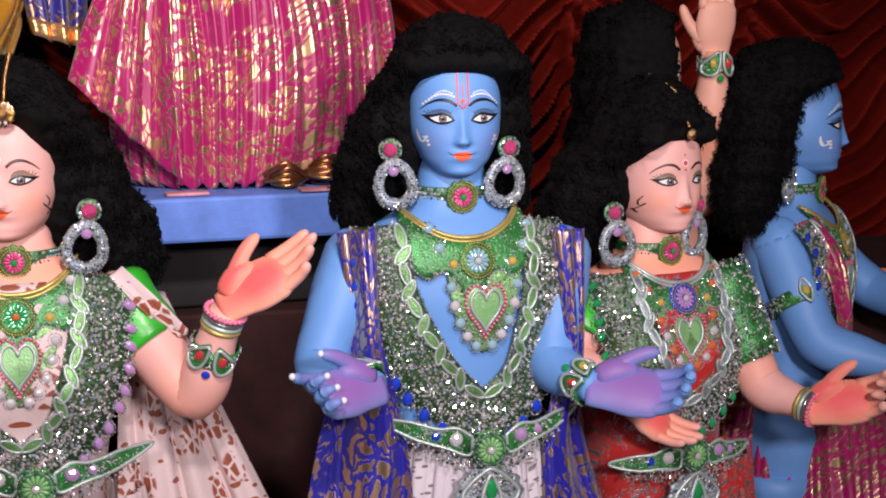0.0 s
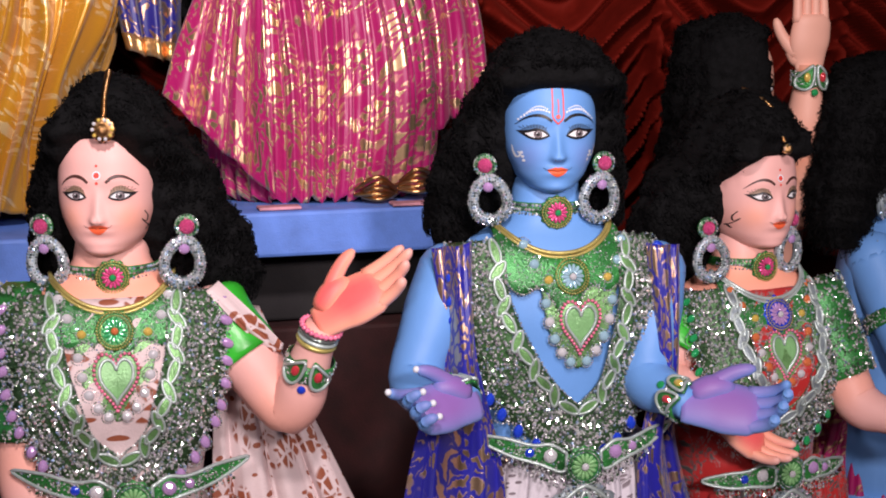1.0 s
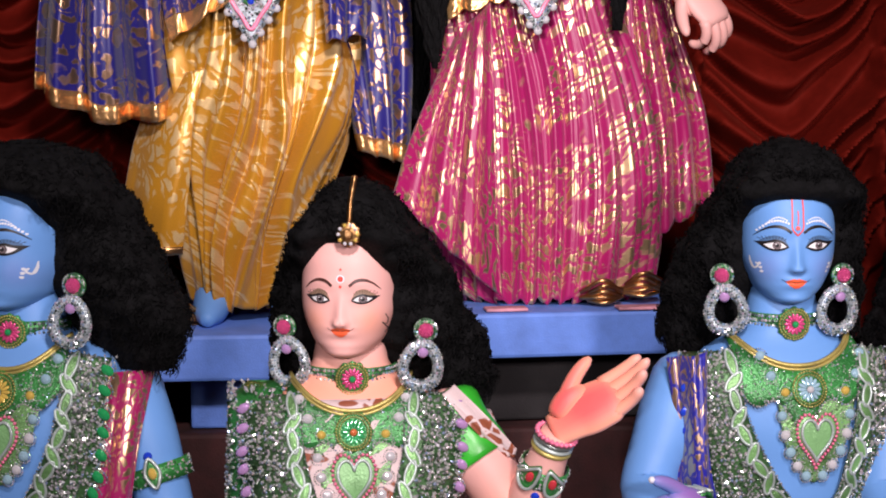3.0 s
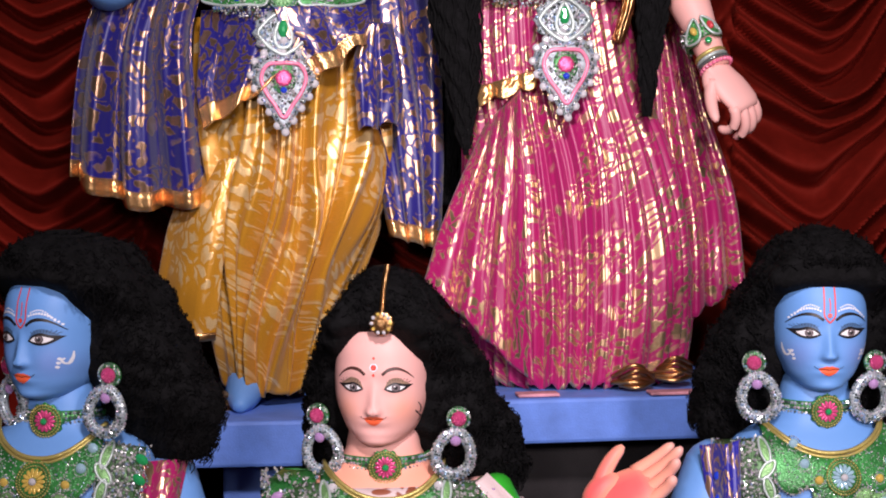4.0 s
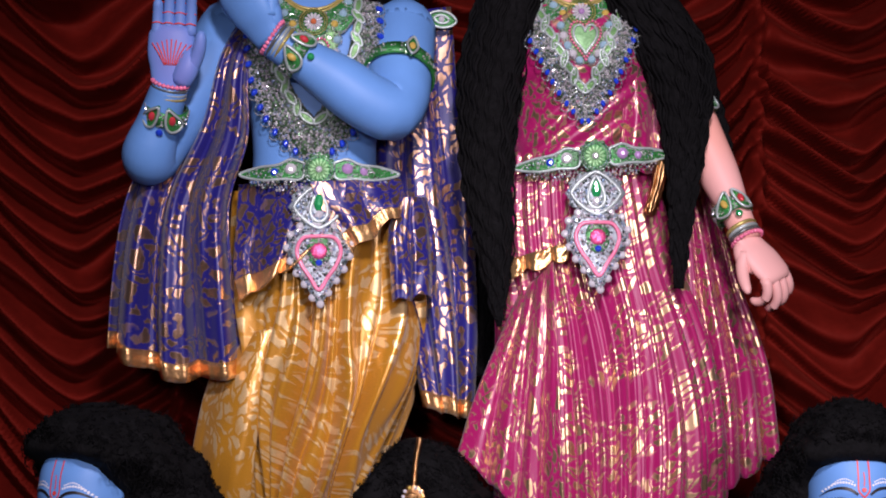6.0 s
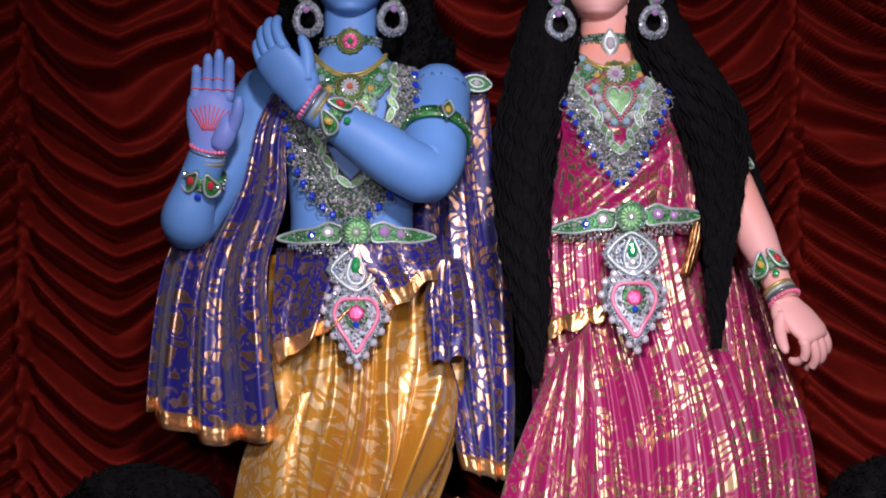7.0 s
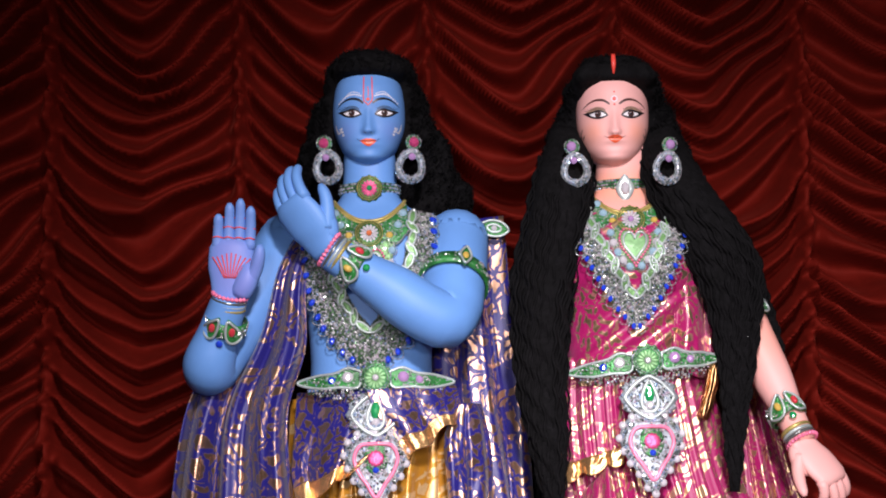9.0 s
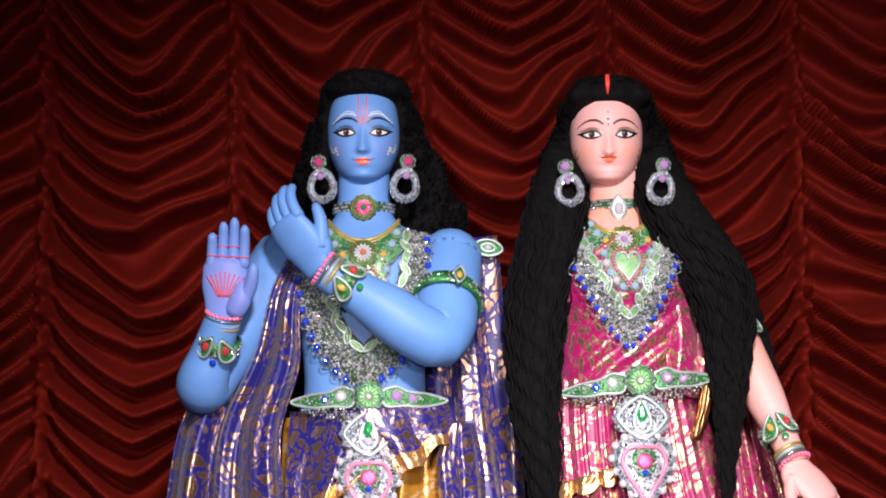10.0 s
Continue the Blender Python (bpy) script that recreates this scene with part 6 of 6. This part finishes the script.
drape("shawl", [(0.632, 2.955, 1.225), (0.645, 2.935, 1.06), (0.59, 2.95, 0.85), (0.54, 2.92, 0.60)], [(0.70, 2.915, 1.24), (0.70, 2.88, 1.05), (0.745, 2.87, 0.85), (0.755, 2.84, 0.60)], 1.6, 0.016, LIT_LEAF_SILK, "royal blue satin shawl with large gold leaves", "shawl", 71, n=80, fan=0.4, gather=0.4)
drape("shawl", [(1.02, 2.915, 1.225), (1.035, 2.90, 1.0), (1.0, 2.87, 0.85), (1.0, 2.84, 0.60)], [(1.088, 2.955, 1.215), (1.085, 2.94, 1.0), (1.10, 3.0, 0.85), (1.17, 2.98, 0.60)], 1.6, 0.016, LIT_LEAF_SILK, "royal blue satin shawl with large gold leaves", "shawl", 72, n=80, fan=0.4, gather=0.4)
drape("sash", [(-0.345, 2.90, 1.225), (-0.355, 2.87, 1.1), (-0.375, 2.86, 0.95), (-0.39, 2.86, 0.7)], [(-0.262, 2.97, 1.215), (-0.285, 2.90, 1.1), (-0.305, 2.88, 0.95), (-0.31, 2.88, 0.7)], 2, 0.007, PINK_SILK, "magenta and gold brocade sash over the shoulder", "sash", 73, n=50, fan=0.2, gather=0.6)
drape("sash", [(1.675, 3.30, 1.145), (1.715, 3.26, 1.08), (1.745, 3.24, 0.98), (1.745, 3.25, 0.8)], [(1.725, 3.30, 1.16), (1.765, 3.26, 1.09), (1.785, 3.24, 0.98), (1.79, 3.25, 0.8)], 1.5, 0.005, PINK_SILK, "magenta brocade sash with gold edge", "sash", 74, n=40, fan=0.1, gather=0.6)
drape("hanging_cloth", [(1.955, 3.75, 0.958), (1.95, 3.74, 0.6), (1.96, 3.74, 0.3), (1.96, 3.74, 0.02)], [(2.5, 3.58, 0.958), (2.5, 3.56, 0.6), (2.5, 3.56, 0.3), (2.5, 3.56, 0.02)], 6, 0.01, ORANGE, "bright orange cloth hanging beside the statue", "cloth", 75, n=80, fan=0.1)

# ---- jewellery on each statue ----
bib(F2, "silver and green sequinned stage necklace with a heart", 51, gem=LILAC_GEM, dots=WHITE_GEM, ros=(GREEN_SEQ, GREEN_GEM, ORANGE_GEM), drop=0.97, wide=1.08, close=0.76)
bib(F3, "silver and green stage necklace with blue stones", 52, ros=(GREEN_SEQ, AQUA_GEM, WHITE_GEM), mid=0.024, wide=1.12, drop=1.05, close=0.88)
bib(F4, "silver stage necklace with orange stones and heart", 53, gem=GREEN_GEM, dots=ORANGE_GEM, ros=(BLUE_GEM, LILAC_GEM, WHITE_GEM), collar=SILVER_CORD, leaf_fill=SILVER_SEQ, drop=0.9, wide=1.05, close=0.7)
bib(F1, "silver and green stage necklace with green stones", 54, gem=GREEN_GEM)
bib(F5, "green and silver stage necklace", 55)
bib(R1, "green and silver stage necklace with blue stones", 56, ros=(GREEN_SEQ, WHITE_GEM, ORANGE_GEM), drop=0.93, wide=0.82)
bib(R2, "green and silver stage necklace with blue stones", 57, ros=(GREEN_SEQ, WHITE_GEM, LILAC_GEM), drop=0.74, grow=0.016, wide=0.84, mid=0.012, vee=0.7)
for st, lab, at in ((F2, "crystal hoop earring with pink stud", (-0.110, 0.140)), (F3, "crystal hoop earring with pink stud", (-0.122, 0.094)), (F4, "green crystal hoop earring with lilac stone", (-0.135, 0.075)), (F1, "crystal hoop earring with red stud", (-0.075, 0.145)), (F5, "crystal hoop earring with pink stud", (-0.10, 0.10))):
    earrings(st, lab, at, 0.02 if st is F5 else -0.04)
    choker(st, "green sequinned choker with pink rosette")
earrings(R1, "small crystal hoop earring with pink stud", (-0.102, 0.102), -0.05, -0.06, 0.88)
earrings(R2, "small crystal hoop earring with lilac stone", (-0.10, 0.118), -0.128, -0.075, 0.84, LILAC_GEM)
choker(R1, "green choker with pink rosette and crystals", -0.168)
choker(R2, "crystal choker with white rhomb pendant", -0.158, rhomb=True)
belt(pose(-0.10, 3.8, 2.055), Skin(lambda x, z: -0.155 + 1.6 * np.asarray(x) ** 2 - 0.05 * np.clip(-np.asarray(z) / 0.28, 0, 1) ** 0.7), "green and silver winged belt ornament with shield pendant", seed=61)
belt(pose(0.49, 3.79, 2.083), Skin(lambda x, z: -0.155 + 1.6 * np.asarray(x) ** 2 - 0.05 * np.clip(-np.asarray(z) / 0.28, 0, 1)), "silver and green winged belt ornament with shield pendant", seed=62, tilt=0.09)
front_skin = lambda: Skin(lambda x, z: -0.148 + 1.9 * np.asarray(x) ** 2 - 0.03 * np.clip(-np.asarray(z) / 0.28, 0, 1))
belt(F2.M @ pose(0.02, -0.012, -0.51), front_skin(), "green and silver winged belt ornament of the front row", 0.2, 63, vee=0.26)
belt(F3.M @ pose(0.02, -0.006, -0.585), front_skin(), "green and silver winged belt ornament of the front row", 0.185, 64, vee=0.32)
belt(F4.M @ pose(0.0, 0, -0.54), front_skin(), "green and silver winged belt ornament of the front row", 0.17, 65)

brooch(F2, 0.112, 0.205, -0.088, "gold chain and crystal brooch in the parting", side=0.016)
brooch(F4, 0.092, 0.20, -0.094, "gold chain ornament along the parting", 0.009, 0.07)
b = Build()
b.tube(spline([(0, -0.09, 0.09), (0, -0.096, 0.11), (0, -0.088, 0.135)], 10), herm([(0, 0.002), (0.5, 0.0055), (1, 0.005)], np.linspace(0, 1, 10)), 8, 0, 0.0, 0.5)
whole("parting_paint", b, RED, R2.M @ R2.H, "vermilion powder stripe along the hair parting", "parting paint")

# bangles and cuffs
rings_on("bangle_set", F2, (0.42, 2.868, 1.098), (0.25, -0.3, 0.85), 0.031, STD_RINGS, "gold, silver and pink bead bangles")
cuff(F2, (0.405, 2.89, 1.04), (0.25, -0.3, 0.85), (-0.1, -1, 0.2), 0.041, "green jewelled cuff with red drops")
rings_on("bangle_set", F4, (1.592, 3.03, 0.824), (0.6, -0.85, -0.2), 0.031, STD_RINGS, "green and pink bead bangles")
cuff(F3, (1.058, 2.825, 0.955), (0.35, -0.9, -0.12), (-0.6, -0.4, 0.6), 0.036, "green sequinned cuff with orange stone", 2)
cuff(F3, (0.655, 2.82, 0.98), (0.5, -0.85, 0.0), (0.3, -0.4, 0.8), 0.036, "green sequinned cuff on the wrist", 2)
cuff(F5, (1.677, 3.275, 0.985), (-0.25, 0.5, 0.85), (0.0, -1, 0.1), 0.058, "green armlet with silver rhomb", 1)
cuff(F1, (-0.262, 2.975, 1.03), (-0.25, 0.15, 0.85), (0.0, -1, 0.1), 0.058, "green armlet with silver rhomb", 1)
rings_on("bangle_set", R1, (-0.413, 3.605, 2.225), (0.2, -0.35, 0.9), 0.034, STD_RINGS, "cream and pink bead bangles")
cuff(R1, (-0.422, 3.622, 2.175), (0.2, -0.4, 0.8), (0.0, -1, 0.0), 0.044, "green jewelled cuff with red drops")
rings_on("bangle_set", R1, (-0.185, 3.60, 2.326), (-0.82, -0.05, 0.55), 0.036, STD_RINGS, "cream and pink bead bangles")
cuff(R1, (-0.145, 3.604, 2.298), (-0.82, -0.05, 0.55), (0.0, -1, 0.2), 0.047, "green jewelled cuff with orange stone", 2)
cuff(R1, (0.072, 3.71, 2.27), (0.1, 0.65, 0.75), (0.3, -1, 0.3), 0.077, "green armlet with red stone", 1)
rings_on("bangle_set", R2, (0.822, 3.668, 1.918), (0.4, -0.45, -0.9), 0.031, STD_RINGS, "pink and silver bangles")
cuff(R2, (0.80, 3.69, 1.97), (-0.4, 0.45, 0.9), (0.0, -1, 0.1), 0.040, "green jewelled cuff with orange stone", 2)
cuff(R3, (1.540, 3.432, 1.475), (0, 0, 1), (0.0, -1, 0.0), 0.034, "green and lilac jewelled cuff", 2)

cuff(R2, (0.727, 3.768, 2.19), (-0.4, 0.2, 0.9), (0.2, -1, 0.1), 0.058, "silver and green armlet half under the hair", 2)


def shoulder_brooch(x, y, z, label):
    """A leaf plate with corded edge pinned on the shawl."""
    T = thing("shoulder_brooch", pose(x, y, z), label, "brooch")
    sk = Skin(lambda x, z: 2.0 * np.asarray(x) ** 2)
    ring = place2("leaf", 0, 0, 0.034, 0.044, -0.15, 30)
    b = Build()
    plate(b, sk, ring, 0.003, 0.005)
    body = part("leaf", b, GREEN_SEQ, T)
    c = Build()
    cord(c, sk, ring, 0.003, 0.007, closed=True)
    cord(c, sk, place2("leaf", 0, 0, 0.017, 0.022, -0.15, 24), 0.0026, 0.008, closed=True)
    part("cord", c, SILVER_CORD, body)
    stone(WHITE_GEM, body, sk.at(0, 0, 0.008), 0.007)


shoulder_brooch(0.172, 3.815, 2.405, "green leaf brooch with silver cord on the shawl")

# gold foil on the waist of the sari, ankle foil
drape("foil_band", [(0.275, 3.69, 1.855), (0.28, 3.685, 1.84), (0.285, 3.68, 1.82)], [(0.43, 3.63, 1.90), (0.43, 3.625, 1.885), (0.43, 3.62, 1.865)], 3, 0.006, FOIL, "gold foil band round the waist", "foil band", 80, n=60, rows=12, fan=0.2, gather=1.0)
drape("foil_band", [(0.625, 3.66, 2.07), (0.615, 3.655, 2.03), (0.60, 3.65, 1.97)], [(0.655, 3.69, 2.09), (0.645, 3.685, 2.03), (0.622, 3.68, 1.96)], 2, 0.014, BRASS, "gold foil tuck at the waist", "foil band", 81, n=40, rows=16, fan=0.2, gather=1.0)
for x, z, y in ((0.64, PED2 + 0.035, 3.60), (0.73, PED2 + 0.045, 3.63), (-0.255, PED1 + 0.02, 3.70)):
    b = Build()
    rng = np.random.default_rng(int(abs(x) * 100))
    for k in range(5):
        b.tube(spline([(-0.04 + rng.uniform(-0.01, 0.01), 0, 0.004 * k - 0.015), (0, -0.02, 0.012 * k - 0.02), (0.04, 0, 0.004 * k - 0.02 + rng.uniform(0, 0.02))], 12), 0.009, 6, 0, 0.0, 0.6)
    whole("foil_anklet", b, BRASS, Matrix.Translation((x, y, z)), "crumpled gold foil at the ankle", "anklet")
